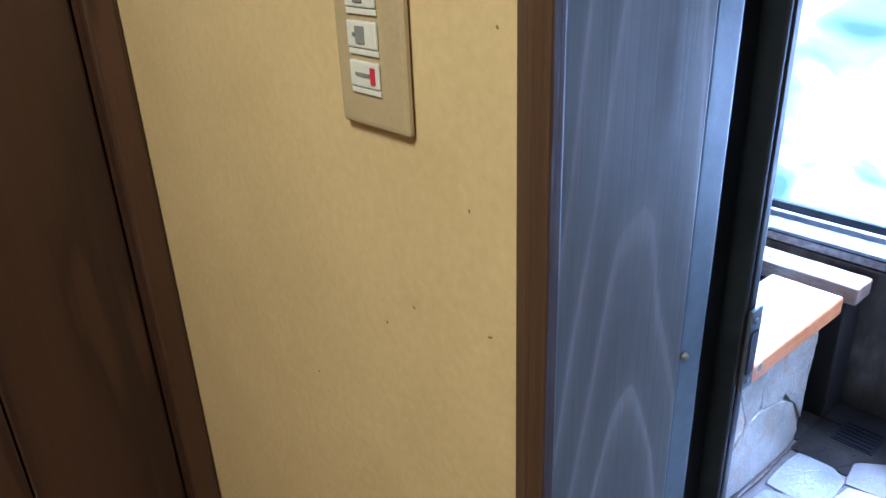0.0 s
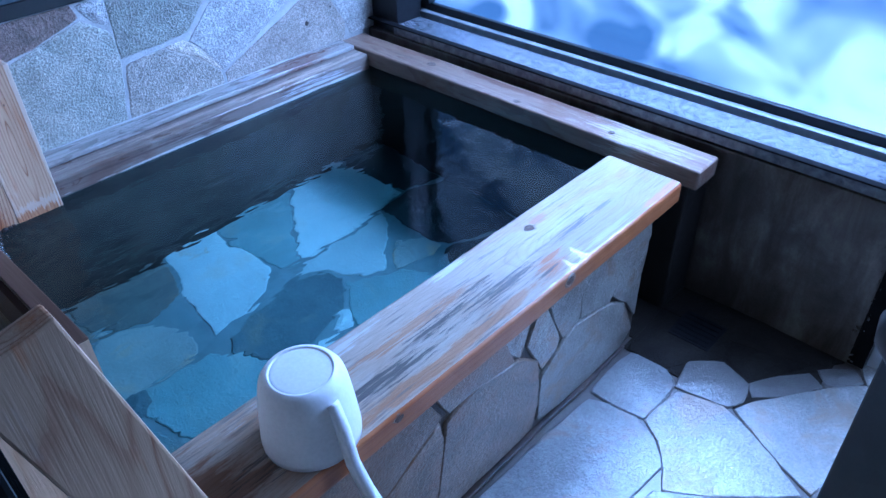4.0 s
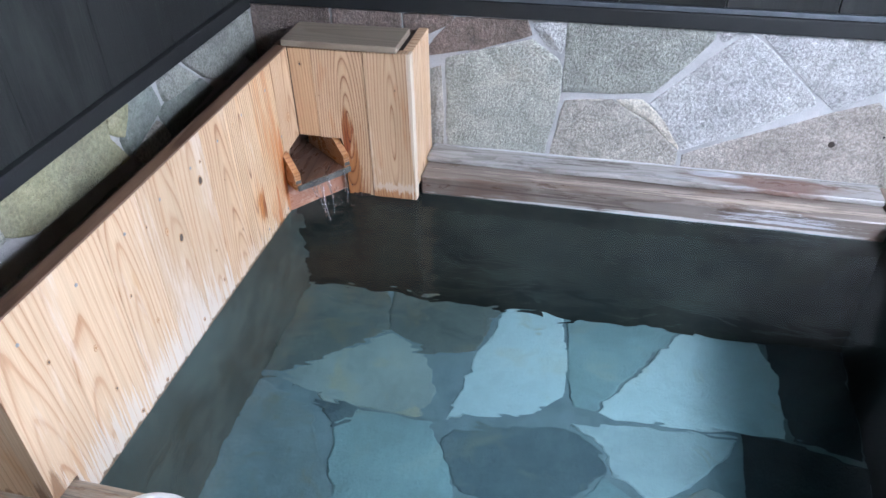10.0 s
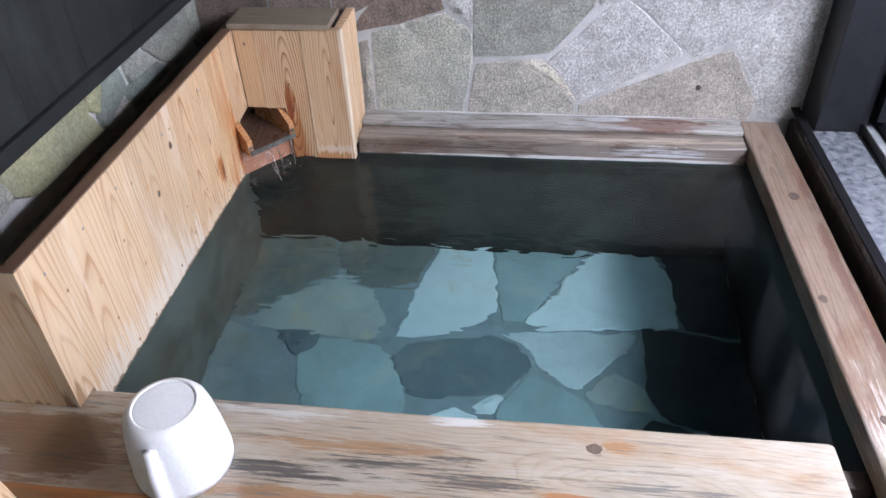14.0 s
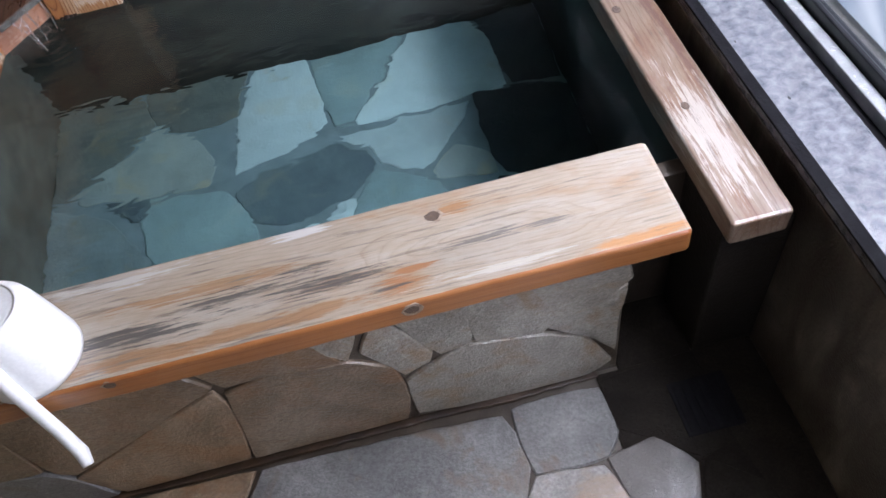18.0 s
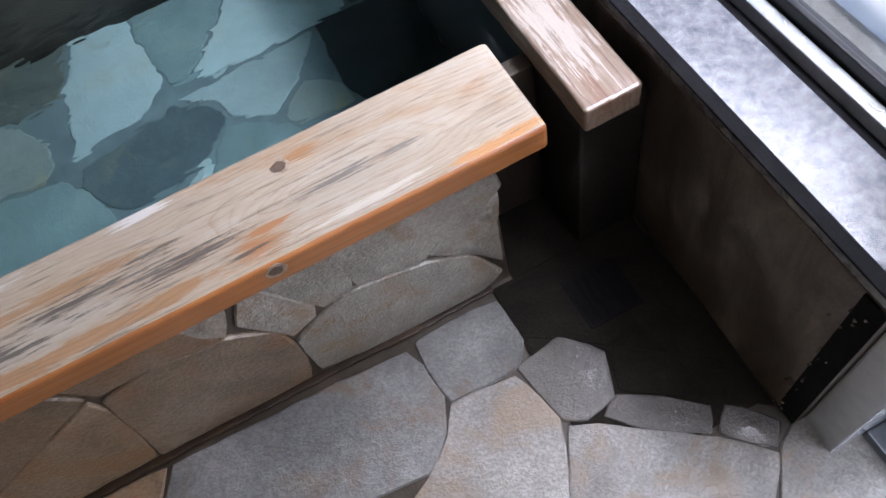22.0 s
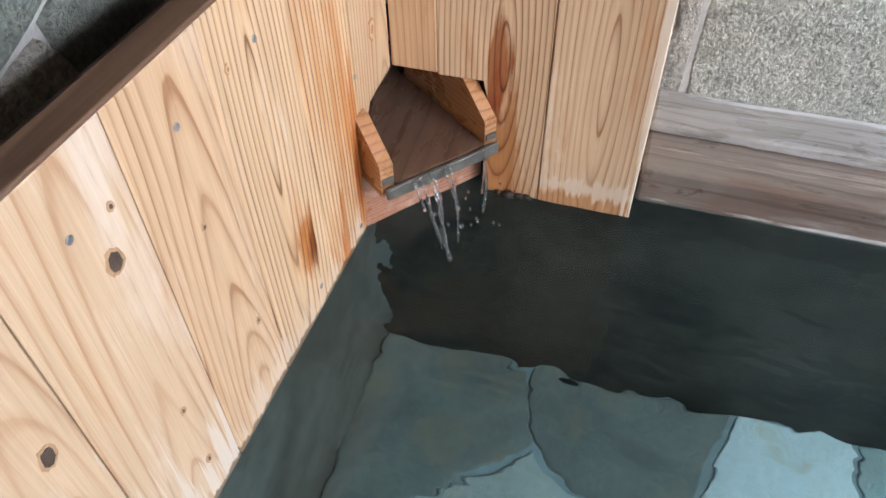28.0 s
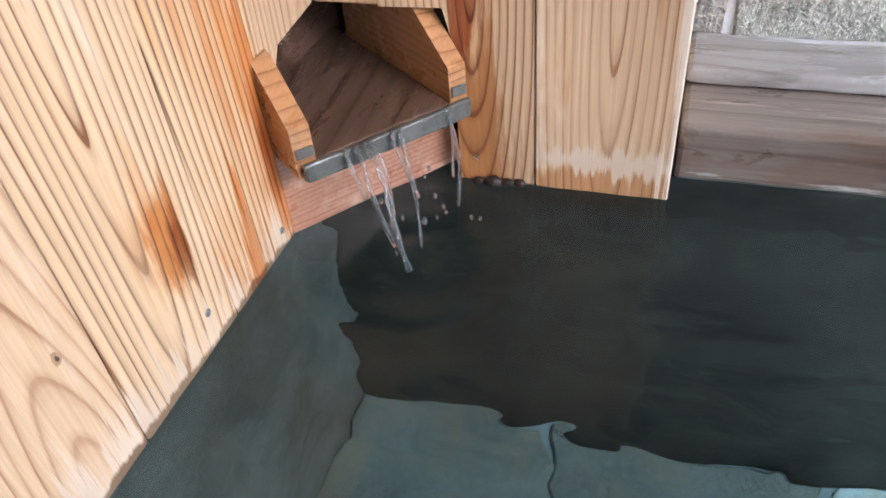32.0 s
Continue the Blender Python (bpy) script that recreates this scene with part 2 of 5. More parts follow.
    b.inputs["Coat Weight"].default_value, b.inputs["Coat Roughness"].default_value = coat, gloss
    n1 = bump(nt, None, saw, relief, 0.0014)
    bump(nt, b, hairs, relief, 0.0014, n1)
    return m


def stone(name, light, dark, vein, rough=0.6, coat=0.0, relief=0.5, grain=150.0, mottle=1.0, stain=None, stain_at=0.55):
    """Split flagstone: mottled at hand size, speckled and pitted at grain size."""
    m, nt, b = mat(name)
    v, rnd = coords(nt, (1, 1, 1), spread=7.0)
    big = noise_tex(nt, v, 5.5, 6, 0.62, 0.5)
    speck = noise_tex(nt, v, grain, 3, 0.7)
    flake = noise_tex(nt, v, 26.0, 7, 0.68, 0.3)
    col = ramp(nt, big, (0.32, dark), (0.6, light), (0.8, vein))
    col = mix(nt, 0.5 * mottle, col, ramp(nt, speck, (0.36, (0.52, 0.52, 0.5)), (0.66, (1.38, 1.38, 1.38))), "MULTIPLY")
    col = mix(nt, 0.35 * mottle, col, ramp(nt, flake, (0.35, (0.55, 0.54, 0.5)), (0.65, (1.22, 1.22, 1.2))), "MULTIPLY")
    if stain:
        patch = noise_tex(nt, v, 7.5, 5, 0.65, 0.9)
        col = mix(nt, ramp(nt, patch, (stain_at, (0, 0, 0)), (stain_at + 0.14, (0.85, 0.85, 0.85))), col, stain)
    tone = node(nt, "ShaderNodeHueSaturation")
    mr = node(nt, "ShaderNodeMapRange")
    mr.inputs["To Min"].default_value, mr.inputs["To Max"].default_value = 0.84, 1.24
    nt.links.new(rnd, mr.inputs["Value"])
    nt.links.new(mr.outputs[0], tone.inputs["Value"])
    nt.links.new(col, tone.inputs["Color"])
    nt.links.new(tone.outputs[0], b.inputs["Base Color"])
    b.inputs["Roughness"].default_value = rough
    b.inputs["Coat Weight"].default_value, b.inputs["Coat Roughness"].default_value = coat, 0.10
    n0 = bump(nt, None, big, relief, 0.010)
    n1 = bump(nt, None, flake, relief, 0.009, n0)
    bump(nt, b, speck, min(1.0, relief * 1.3), 0.008, n1)
    if coat > 0.5:
        film = bump(nt, None, flake, 0.32, 0.006, n0)
        nt.links.new(film, b.inputs["Coat Normal"])
    return m


def plain(name, a, c, scale=14.0, rough=0.7, metal=0.0, relief=0.15, coat=0.0, dist=0.003, stretch=(1, 1, 1)):
    """A surface with slight mottling and fine grain."""
    m, nt, b = mat(name)
    v, _ = coords(nt, stretch, spread=5.0)
    n1 = noise_tex(nt, v, scale, 6, 0.6, 0.3)
    n2 = noise_tex(nt, v, scale * 14, 3, 0.6)
    col = mix(nt, 0.25, ramp(nt, n1, (0.3, a), (0.7, c)), ramp(nt, n2, (0.3, (0.7, 0.7, 0.7)), (0.7, (1.1, 1.1, 1.1))), "MULTIPLY")
    nt.links.new(col, b.inputs["Base Color"])
    b.inputs["Roughness"].default_value, b.inputs["Metallic"].default_value = rough, metal
    b.inputs["Coat Weight"].default_value, b.inputs["Coat Roughness"].default_value = coat, 0.15
    nb = bump(nt, None, n1, relief, dist * 2)
    bump(nt, b, n2, relief, dist, nb)
    return m


M = {}
NEW, ORANGE = (0.60, 0.425, 0.265), (0.80, 0.46, 0.20)
PALE = (0.68, 0.57, 0.44)
CRUST = (0.0, 0.0, 0.015, 0.4, 2.0, 0.06, (0.60, 0.48, 0.36), "MIX", 0.7)
WETLINE = (0.0, 0.0, 0.030, 0.4, 2.0, 0.010, (0.16, 0.09, 0.045), "MIX", 0.3)
M["hinoki_z"] = sawn("new_softwood_arched", "z", "y", 0.105, 0.0, 0.004, 0.075, NEW, (0.28, 0.12, 0.045), ring=0.0068, vary=0.03, bow=0.034, uneven=0.55, bleach=PALE, bleach_at=0.585, soak=ORANGE, soak_at=0.62, spots=(CRUST, WETLINE))
M["hinoki_worn"] = sawn("worn_softwood", "z", "y", 0.115, 0.01, 0.01, 0.07, (0.565, 0.42, 0.275), (0.39, 0.22, 0.115), ring=0.0085, vary=0.03, bow=0.03, uneven=0.5, bleach=(0.64, 0.54, 0.43), bleach_at=0.56, soak=(0.88, 0.68, 0.46), soak_at=0.62, tone=0.07, spots=((0.0, 0.0, 0.05, 0.4, 2.0, 0.07, (0.60, 0.53, 0.44), "MIX", 0.9), (0.0, 0.0, 0.0, 0.4, 2.0, 0.03, (0.62, 0.58, 0.53), "MIX", 0.8), WETLINE, (0.06, -0.435, 0.085, 0.06, 0.016, 0.05, (0.22, 0.115, 0.05), "MIX", 0.35)))
M["hinoki_edge"] = sawn("new_softwood_close_lines", "z", "y", 0.10, 0.075, 0.01, 0.05, (0.64, 0.445, 0.265), (0.10, 0.034, 0.010), ring=0.0064, bow=0.018, uneven=0.25, bleach=PALE, bleach_at=0.60, soak=ORANGE, soak_at=0.565, relief=0.6, spots=(CRUST, WETLINE, (0.064, 0.385, 0.10, 0.2, 0.016, 0.15, (0.74, 0.34, 0.10), "MULTIPLY", 0.35), (0.064, 0.335, 0.05, 0.2, 0.012, 0.09, (0.74, 0.36, 0.12), "MULTIPLY", 0.5)))
M["hinoki_patch"] = sawn("new_softwood_stained_heart", "z", "y", 0.095, 0.004, -0.020, 0.085, (0.64, 0.46, 0.285), (0.17, 0.065, 0.022), ring=0.0058, uneven=0.3, bleach=PALE, bleach_at=0.59, soak=ORANGE, soak_at=0.62,
                         spots=((0.064, 0.265, 0.125, 0.1, 0.020, 0.055, (0.66, 0.33, 0.10), "MULTIPLY", 0.3), (0.064, 0.272, 0.110, 0.1, 0.011, 0.040, (0.45, 0.27, 0.14), "MULTIPLY", 0.3), CRUST, WETLINE))
M["hinoki_zx"] = sawn("corner_softwood_arched", "z", "x", 0.104, -0.006, -0.022, 0.085, NEW, (0.27, 0.11, 0.04), ring=0.0062, bow=0.020, bleach=PALE, bleach_at=0.60, soak=ORANGE, soak_at=0.63,
                       spots=((0.09, -0.09, 0.035, 0.2, 0.2, 0.028, (0.74, 0.52, 0.34), "MULTIPLY", 0.3), (0.09, -0.09, 0.060, 0.2, 0.2, 0.014, (0.55, 0.44, 0.34), "MIX", 0.6), (0.136, -0.09, 0.2, 0.007, 0.2, 0.4, (0.66, 0.57, 0.45), "MIX", 0.5)))
M["hinoki_arc"] = sawn("corner_softwood_orange_arch", "z", "x", 0.116, -0.012, -0.028, 0.13, NEW, (0.20, 0.065, 0.018), ring=0.0058, bow=0.016, uneven=0.25, soak=ORANGE, soak_at=0.58,
                       spots=((-0.018, -0.09, 0.185, 0.017, 0.1, 0.055, (0.50, 0.22, 0.08), "MULTIPLY", 0.3), (-0.010, -0.09, 0.08, 0.026, 0.1, 0.12, (0.66, 0.36, 0.15), "MULTIPLY", 0.35)))
M["hinoki_lines"] = sawn("corner_softwood_straight", "z", "x", 0.052, 0.05, 0.02, 0.03, (0.64, 0.43, 0.25), (0.36, 0.17, 0.07), ring=0.006, bow=0.008)
M["hinoki_end"] = sawn("dull_softwood_end_board", "z", "x", 0.13, 0.02, 0.01, 0.06, (0.60, 0.43, 0.27), (0.47, 0.30, 0.17), ring=0.008, vary=0.02, bow=0.03, uneven=0.5, bleach=(0.58, 0.46, 0.33), bleach_at=0.56, soak=(0.85, 0.66, 0.46), soak_at=0.58, spots=((0.0, -0.43, 0.075, 0.3, 0.1, 0.018, (0.24, 0.13, 0.06), "MIX", 0.3),))
M["rim"] = wood("dark_rim_wood", "y", "z", (0.21, 0.125, 0.075), (0.10, 0.052, 0.03))
TAR, RUST = (0.075, 0.068, 0.063), (0.32, 0.14, 0.055)
M["rail"] = sawn("weathered_rail_wood", "x", "y", 0.2, 0.0, 0.012, 0.03, (0.338, 0.285, 0.225), (0.262, 0.208, 0.152), ring=0.0075, bow=0.075, rough=0.45, coat=1.0, gloss=0.04, relief=0.8, crack=0.5, short=2.6, bleach=(0.40, 0.37, 0.32), bleach_at=0.51, soak=(0.86, 0.64, 0.45), soak_at=0.575, streak=(0.15, 0.128, 0.108), streak_at=0.635,
                 spots=((-0.10, -0.075, 0.04, 0.45, 0.016, 0.1, (0.86, 0.58, 0.36), "MULTIPLY", 0.4), (-0.05, 0.022, 0.04, 0.20, 0.014, 0.1, (0.84, 0.60, 0.40), "MULTIPLY", 0.6), (0.36, 0.058, 0.04, 0.035, 0.012, 0.1, (0.90, 0.62, 0.38), "MULTIPLY", 0.5),
                        (-0.16, -0.034, 0.04, 0.15, 0.020, 0.1, TAR, "MIX", 0.8), (0.00, -0.008, 0.04, 0.11, 0.015, 0.1, TAR, "MIX", 1.0), (0.14, -0.026, 0.04, 0.10, 0.018, 0.1, TAR, "MIX", 0.9), (-0.34, -0.03, 0.04, 0.12, 0.025, 0.1, TAR, "MIX", 1.0), (0.41, -0.014, 0.04, 0.13, 0.009, 0.1, (0.15, 0.135, 0.125), "MIX", 1.0), (0.10, 0.012, 0.04, 0.06, 0.006, 0.1, TAR, "MIX", 0.8),
                        (0.250, -0.060, 0.04, 0.040, 0.020, 0.1, RUST, "MIX", 0.5), (0.275, -0.040, 0.04, 0.030, 0.010, 0.1, RUST, "MIX", 0.45), (0.230, -0.064, 0.04, 0.040, 0.005, 0.1, TAR, "MIX", 0.6),
                        (0.42, -0.076, 0.04, 0.18, 0.010, 0.1, (0.46, 0.43, 0.385), "MIX", 0.7), (0.12, 0.086, 0.04, 0.06, 0.014, 0.1, (0.52, 0.51, 0.49), "MIX", 0.5), (-0.22, 0.08, 0.04, 0.20, 0.016, 0.1, (0.46, 0.44, 0.41), "MIX", 0.6), (0.62, -0.086, 0.04, 0.12, 0.012, 0.1, (0.40, 0.19, 0.065), "MIX", 0.3), (-0.56, -0.02, 0.04, 0.20, 0.09, 0.1, (0.50, 0.29, 0.16), "MULTIPLY", 0.3)))
M["rail_front"] = sawn("orange_rail_edge", "x", "z", 0.04, 0.05, 0.0, 0.02, (0.33, 0.130, 0.040), (0.24, 0.085, 0.024), ring=0.012, bow=0.02, rough=0.4, coat=0.3, soak=(0.8, 0.6, 0.45), soak_at=0.58, bleach=(0.50, 0.30, 0.15), bleach_at=0.64)
M["sill_y"] = sawn("wet_sill_wood_long", "y", "x", 0.097, 0.02, 0.0, 0.03, (0.24, 0.18, 0.136), (0.16, 0.10, 0.07), ring=0.009, bow=0.03, rough=0.42, coat=0.5, relief=0.4, crack=0.5, short=2.4, bleach=(0.30, 0.265, 0.23), bleach_at=0.57, soak=(0.78, 0.58, 0.46), soak_at=0.55, streak=(0.12, 0.06, 0.045), streak_at=0.65,
                   spots=((0.035, 0.0, 0.05, 0.014, 0.5, 0.1, (0.13, 0.07, 0.05), "MIX", 0.4), (0.0, -0.42, 0.05, 0.05, 0.16, 0.1, (0.38, 0.34, 0.30), "MIX", 0.6)))
M["sill_x"] = sawn("wet_sill_wood_cross", "x", "y", 0.1, 0.04, 0.0, 0.02, (0.215, 0.185, 0.162), (0.13, 0.098, 0.08), ring=0.016, bow=0.05, rough=0.36, coat=0.5, short=1.2, bleach=(0.29, 0.275, 0.265), bleach_at=0.60, streak=(0.085, 0.055, 0.043), streak_at=0.62, soak=(0.70, 0.53, 0.45), soak_at=0.55,
                   spots=((0.0, -0.078, 0.009, 0.6, 0.010, 0.006, (0.58, 0.57, 0.55), "MIX", 0.25), (0.25, -0.05, 0.053, 0.30, 0.016, 0.03, (0.42, 0.35, 0.28), "MIX", 0.7), (0.30, -0.078, 0.03, 0.14, 0.012, 0.016, (0.52, 0.52, 0.54), "MIX", 0.8), (-0.1, -0.04, 0.053, 0.35, 0.012, 0.03, (0.37, 0.31, 0.26), "MIX", 0.8)))
M["sill_scale"] = sawn("lime_crusted_sill_wood", "x", "y", 0.07, 0.04, 0.0, 0.02, (0.30, 0.293, 0.285), (0.19, 0.175, 0.165), ring=0.02, bow=0.05, rough=0.3, coat=0.6, short=1.2, bleach=(0.34, 0.345, 0.36), bleach_at=0.55, streak=(0.10, 0.085, 0.075), streak_at=0.6,
                       spots=((0.27, 0.01, 0.06, 0.18, 0.035, 0.1, (0.15, 0.085, 0.065), "MIX", 0.1), (0.16, 0.03, 0.06, 0.06, 0.014, 0.1, (0.42, 0.43, 0.46), "MIX", 0.3), (0.0, 0.053, 0.06, 0.7, 0.008, 0.1, (0.55, 0.56, 0.58), "MIX", 0.4)))
M["spout"] = sawn("wet_spout_wood", "y", "z", 0.06, 0.03, 0.0, 0.02, (0.40, 0.20, 0.085), (0.17, 0.062, 0.022), ring=0.0048, bow=0.03, rough=0.3, coat=0.5)
M["apron"] = sawn("pinkish_wet_board", "x", "z", 0.14, 0.05, 0.0, 0.1, (0.40, 0.19, 0.115), (0.20, 0.075, 0.04), ring=0.008, rough=0.32, coat=0.5, bleach=(0.48, 0.30, 0.21), bleach_at=0.57)
M["lip"] = plain("slimy_grey_lip", (0.045, 0.046, 0.041), (0.125, 0.122, 0.105), scale=50, rough=0.3, relief=0.5, coat=0.6)
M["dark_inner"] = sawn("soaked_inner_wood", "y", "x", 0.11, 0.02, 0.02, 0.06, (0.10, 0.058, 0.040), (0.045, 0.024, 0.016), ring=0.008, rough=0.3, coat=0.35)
M["charred"] = wood("charred_black_boards", "z", "x", (0.0095, 0.0105, 0.0095), (0.0045, 0.005, 0.0045), rough=0.72, relief=0.7, worn=(0.021, 0.024, 0.020), worn_at=0.54)
M["trim_black"] = plain("black_stained_trim", (0.008, 0.009, 0.009), (0.015, 0.016, 0.016), rough=0.6)
M["edge_black"] = plain("dull_black_strip", (0.004, 0.004, 0.005), (0.010, 0.010, 0.012), rough=0.85, relief=0.3)
M["edge_black"].node_tree.nodes["Principled BSDF"].inputs["Specular IOR Level"].default_value = 0.12
M["lining"] = sawn("grey_brown_door_lining", "z", "x", 0.137, -0.012, 0.03, 0.075, (0.14, 0.130, 0.118), (0.285, 0.272, 0.252), ring=0.0125, bow=0.02, rough=0.5, relief=0.1, uneven=0.3)
M["brown"] = wood("dark_brown_wood", "z", "y", (0.075, 0.036, 0.019), (0.030, 0.015, 0.009), rough=0.42)
M["corner_trim"] = wood("brown_corner_trim", "z", "y", (0.11, 0.062, 0.033), (0.06, 0.032, 0.018), rough=0.5)
M["knot"] = plain("dark_knot", (0.05, 0.035, 0.028), (0.12, 0.08, 0.055), scale=60, rough=0.5, relief=0.4)
M["knot_rim_grey"] = plain("weathered_knot", (0.17, 0.12, 0.085), (0.38, 0.30, 0.23), scale=90, rough=0.55, relief=0.5)
M["knot_ring"] = plain("knot_rim", (0.30, 0.15, 0.06), (0.42, 0.23, 0.11), scale=60, rough=0.5)
M["knot_halo"] = plain("brown_knot_halo", (0.34, 0.19, 0.09), (0.50, 0.32, 0.18), scale=120, rough=0.5, relief=0.4)
M["knot_pale"] = plain("knot_wood", (0.52, 0.34, 0.19), (0.62, 0.42, 0.25), scale=60, rough=0.5)
M["plaster"] = plain("ochre_plaster_paper", (0.60, 0.455, 0.215), (0.66, 0.505, 0.25), scale=9, rough=0.85, relief=0.1)
M["speck"] = plain("brown_wall_speck", (0.22, 0.14, 0.06), (0.30, 0.20, 0.09), rough=0.8)
M["mortar"] = plain("pale_mortar", (0.40, 0.40, 0.39), (0.52, 0.52, 0.51), scale=20, rough=0.85, relief=0.4)
M["mortar_dark"] = plain("wet_dark_mortar", (0.035, 0.024, 0.015), (0.08, 0.06, 0.04), scale=18, rough=0.45, relief=0.4, coat=0.4)
M["mortar_floor"] = plain("wet_floor_joint", (0.022, 0.016, 0.011), (0.055, 0.042, 0.030), scale=18, rough=0.4, relief=0.4, coat=0.5)
m, nt, b = mat("wet_stained_concrete")
v, _ = coords(nt, (1, 1, 0.28), (0, 0, 0), 0.0)
v2, _ = coords(nt, (1, 1, 1), (0, 0, 0), 0.0)
runs = noise_tex(nt, v, 13, 6, 0.65, 0.4)
blot = noise_tex(nt, v2, 4.5, 5, 0.6, 0.6)
grit = noise_tex(nt, v2, 170, 3, 0.6)
col = ramp(nt, runs, (0.30, (0.036, 0.028, 0.021)), (0.5, (0.115, 0.097, 0.078)), (0.70, (0.25, 0.22, 0.185)))
col = mix(nt, ramp(nt, blot, (0.40, (0.65, 0.65, 0.65)), (0.58, (0, 0, 0))), col, (0.035, 0.026, 0.020))
col = mix(nt, 0.4, col, ramp(nt, grit, (0.3, (0.7, 0.7, 0.7)), (0.7, (1.2, 1.2, 1.2))), "MULTIPLY")
nt.links.new(col, b.inputs["Base Color"])
nt.links.new(ramp(nt, blot, (0.35, (0.28,) * 3), (0.7, (0.62,) * 3)), b.inputs["Roughness"])
b.inputs["Coat Weight"].default_value, b.inputs["Coat Roughness"].default_value = 0.25, 0.2
bump(nt, b, grit, 0.5, 0.003, bump(nt, None, runs, 0.3, 0.008))
M["concrete"] = m
M["black_brown"] = plain("black_brown_concrete", (0.020, 0.015, 0.011), (0.062, 0.048, 0.036), scale=9, rough=0.5, relief=0.4, coat=0.15, stretch=(1, 1, 0.35))
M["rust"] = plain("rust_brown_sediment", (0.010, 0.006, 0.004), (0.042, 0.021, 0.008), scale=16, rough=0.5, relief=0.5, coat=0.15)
M["lime"] = plain("white_lime_crust", (0.42, 0.42, 0.41), (0.62, 0.62, 0.60), scale=60, rough=0.8, relief=0.6)
M["slate"] = plain("grey_slate_ledge", (0.075, 0.082, 0.10), (0.23, 0.235, 0.26), scale=48, rough=0.24, relief=0.5, coat=1.0)
M["alu_black"] = plain("black_aluminium", (0.012, 0.013, 0.016), (0.02, 0.021, 0.025), scale=30, rough=0.35, metal=0.4, relief=0.03)
M["alu_grey"] = plain("dark_grey_aluminium", (0.125, 0.145, 0.165), (0.185, 0.205, 0.225), scale=30, rough=0.38, metal=0.6, relief=0.03)
M["alu_blue"] = plain("blue_black_aluminium", (0.022, 0.028, 0.038), (0.035, 0.043, 0.056), scale=30, rough=0.3, metal=0.4, relief=0.03)
M["alu_stile"] = plain("blue_grey_aluminium", (0.042, 0.056, 0.078), (0.060, 0.078, 0.105), scale=30, rough=0.4, metal=0.3, relief=0.03)
M["alu_bright"] = plain("bare_aluminium", (0.50, 0.52, 0.57), (0.60, 0.62, 0.66), scale=30, rough=0.25, metal=0.5, relief=0.05)
M["alu_sill"] = plain("worn_window_rail", (0.24, 0.26, 0.27), (0.42, 0.44, 0.45), scale=24, rough=0.4, metal=0.3, relief=0.2)
M["bronze"] = plain("dark_bronze_lever", (0.05, 0.045, 0.042), (0.08, 0.07, 0.066), scale=40, rough=0.32, metal=0.7, relief=0.03)
M["plastic"] = plain("white_plastic", (0.78, 0.78, 0.77), (0.82, 0.82, 0.81), scale=12, rough=0.35, relief=0.02)
M["plate"] = plain("beige_switch_plate", (0.46, 0.36, 0.20), (0.50, 0.40, 0.23), scale=20, rough=0.4, relief=0.03)
M["key"] = plain("ivory_switch_key", (0.72, 0.70, 0.64), (0.78, 0.76, 0.70), scale=20, rough=0.35, relief=0.02)
M["red"] = plain("red_indicator", (0.5, 0.03, 0.05), (0.6, 0.05, 0.07), rough=0.4)
M["grey_mark"] = plain("grey_print", (0.22, 0.22, 0.22), (0.27, 0.27, 0.27), rough=0.6)
M["lid"] = wood("grey_lid_board", "x", "y", (0.27, 0.225, 0.17), (0.19, 0.145, 0.105), rings=14, rough=0.5)
M["steel"] = plain("grey_screw_steel", (0.20, 0.21, 0.22), (0.40, 0.40, 0.40), scale=300, rough=0.45, metal=0.7)
M["ceiling"] = wood("ceiling_boards", "y", "x", (0.30, 0.20, 0.12), (0.16, 0.10, 0.06), rough=0.6)
M["parquet"] = wood("corridor_floor_boards", "y", "x", (0.30, 0.17, 0.08), (0.16, 0.08, 0.035), rough=0.35)
M["soil"] = plain("garden_ground", (0.16, 0.15, 0.13), (0.34, 0.34, 0.33), scale=2.5, rough=0.9, relief=0.5, dist=0.02)
# dry wall stones
M["w_green"] = stone("greenish_grey_stone", (0.43, 0.44, 0.39), (0.31, 0.32, 0.285), (0.50, 0.49, 0.42), relief=1.0, rough=0.45, coat=0.25, grain=165.0, mottle=1.5)
M["w_beige"] = stone("beige_stone", (0.50, 0.475, 0.42), (0.37, 0.35, 0.31), (0.62, 0.59, 0.53), relief=1.0, rough=0.45, coat=0.25, grain=165.0, mottle=1.5)
M["w_white"] = stone("pale_grey_stone", (0.60, 0.60, 0.59), (0.48, 0.48, 0.48), (0.68, 0.68, 0.67), relief=1.0, rough=0.45, coat=0.25, grain=165.0, mottle=1.5)
M["w_cream"] = stone("cream_split_edge", (0.66, 0.62, 0.54), (0.50, 0.46, 0.39), (0.74, 0.70, 0.62), relief=1.0, rough=0.45, coat=0.25, grain=165.0, mottle=1.5)
M["w_brown"] = stone("brown_grey_stone", (0.42, 0.385, 0.345), (0.28, 0.25, 0.22), (0.52, 0.49, 0.45), relief=1.0, rough=0.45, coat=0.25, grain=165.0, mottle=1.5)
M["w_olive"] = stone("mossy_olive_stone", (0.46, 0.44, 0.26), (0.30, 0.30, 0.21), (0.55, 0.52, 0.37), relief=0.9, rough=0.5)
M["w_moss"] = stone("dark_green_grey_stone", (0.28, 0.31, 0.275), (0.18, 0.205, 0.185), (0.40, 0.41, 0.36), relief=0.9, rough=0.5)
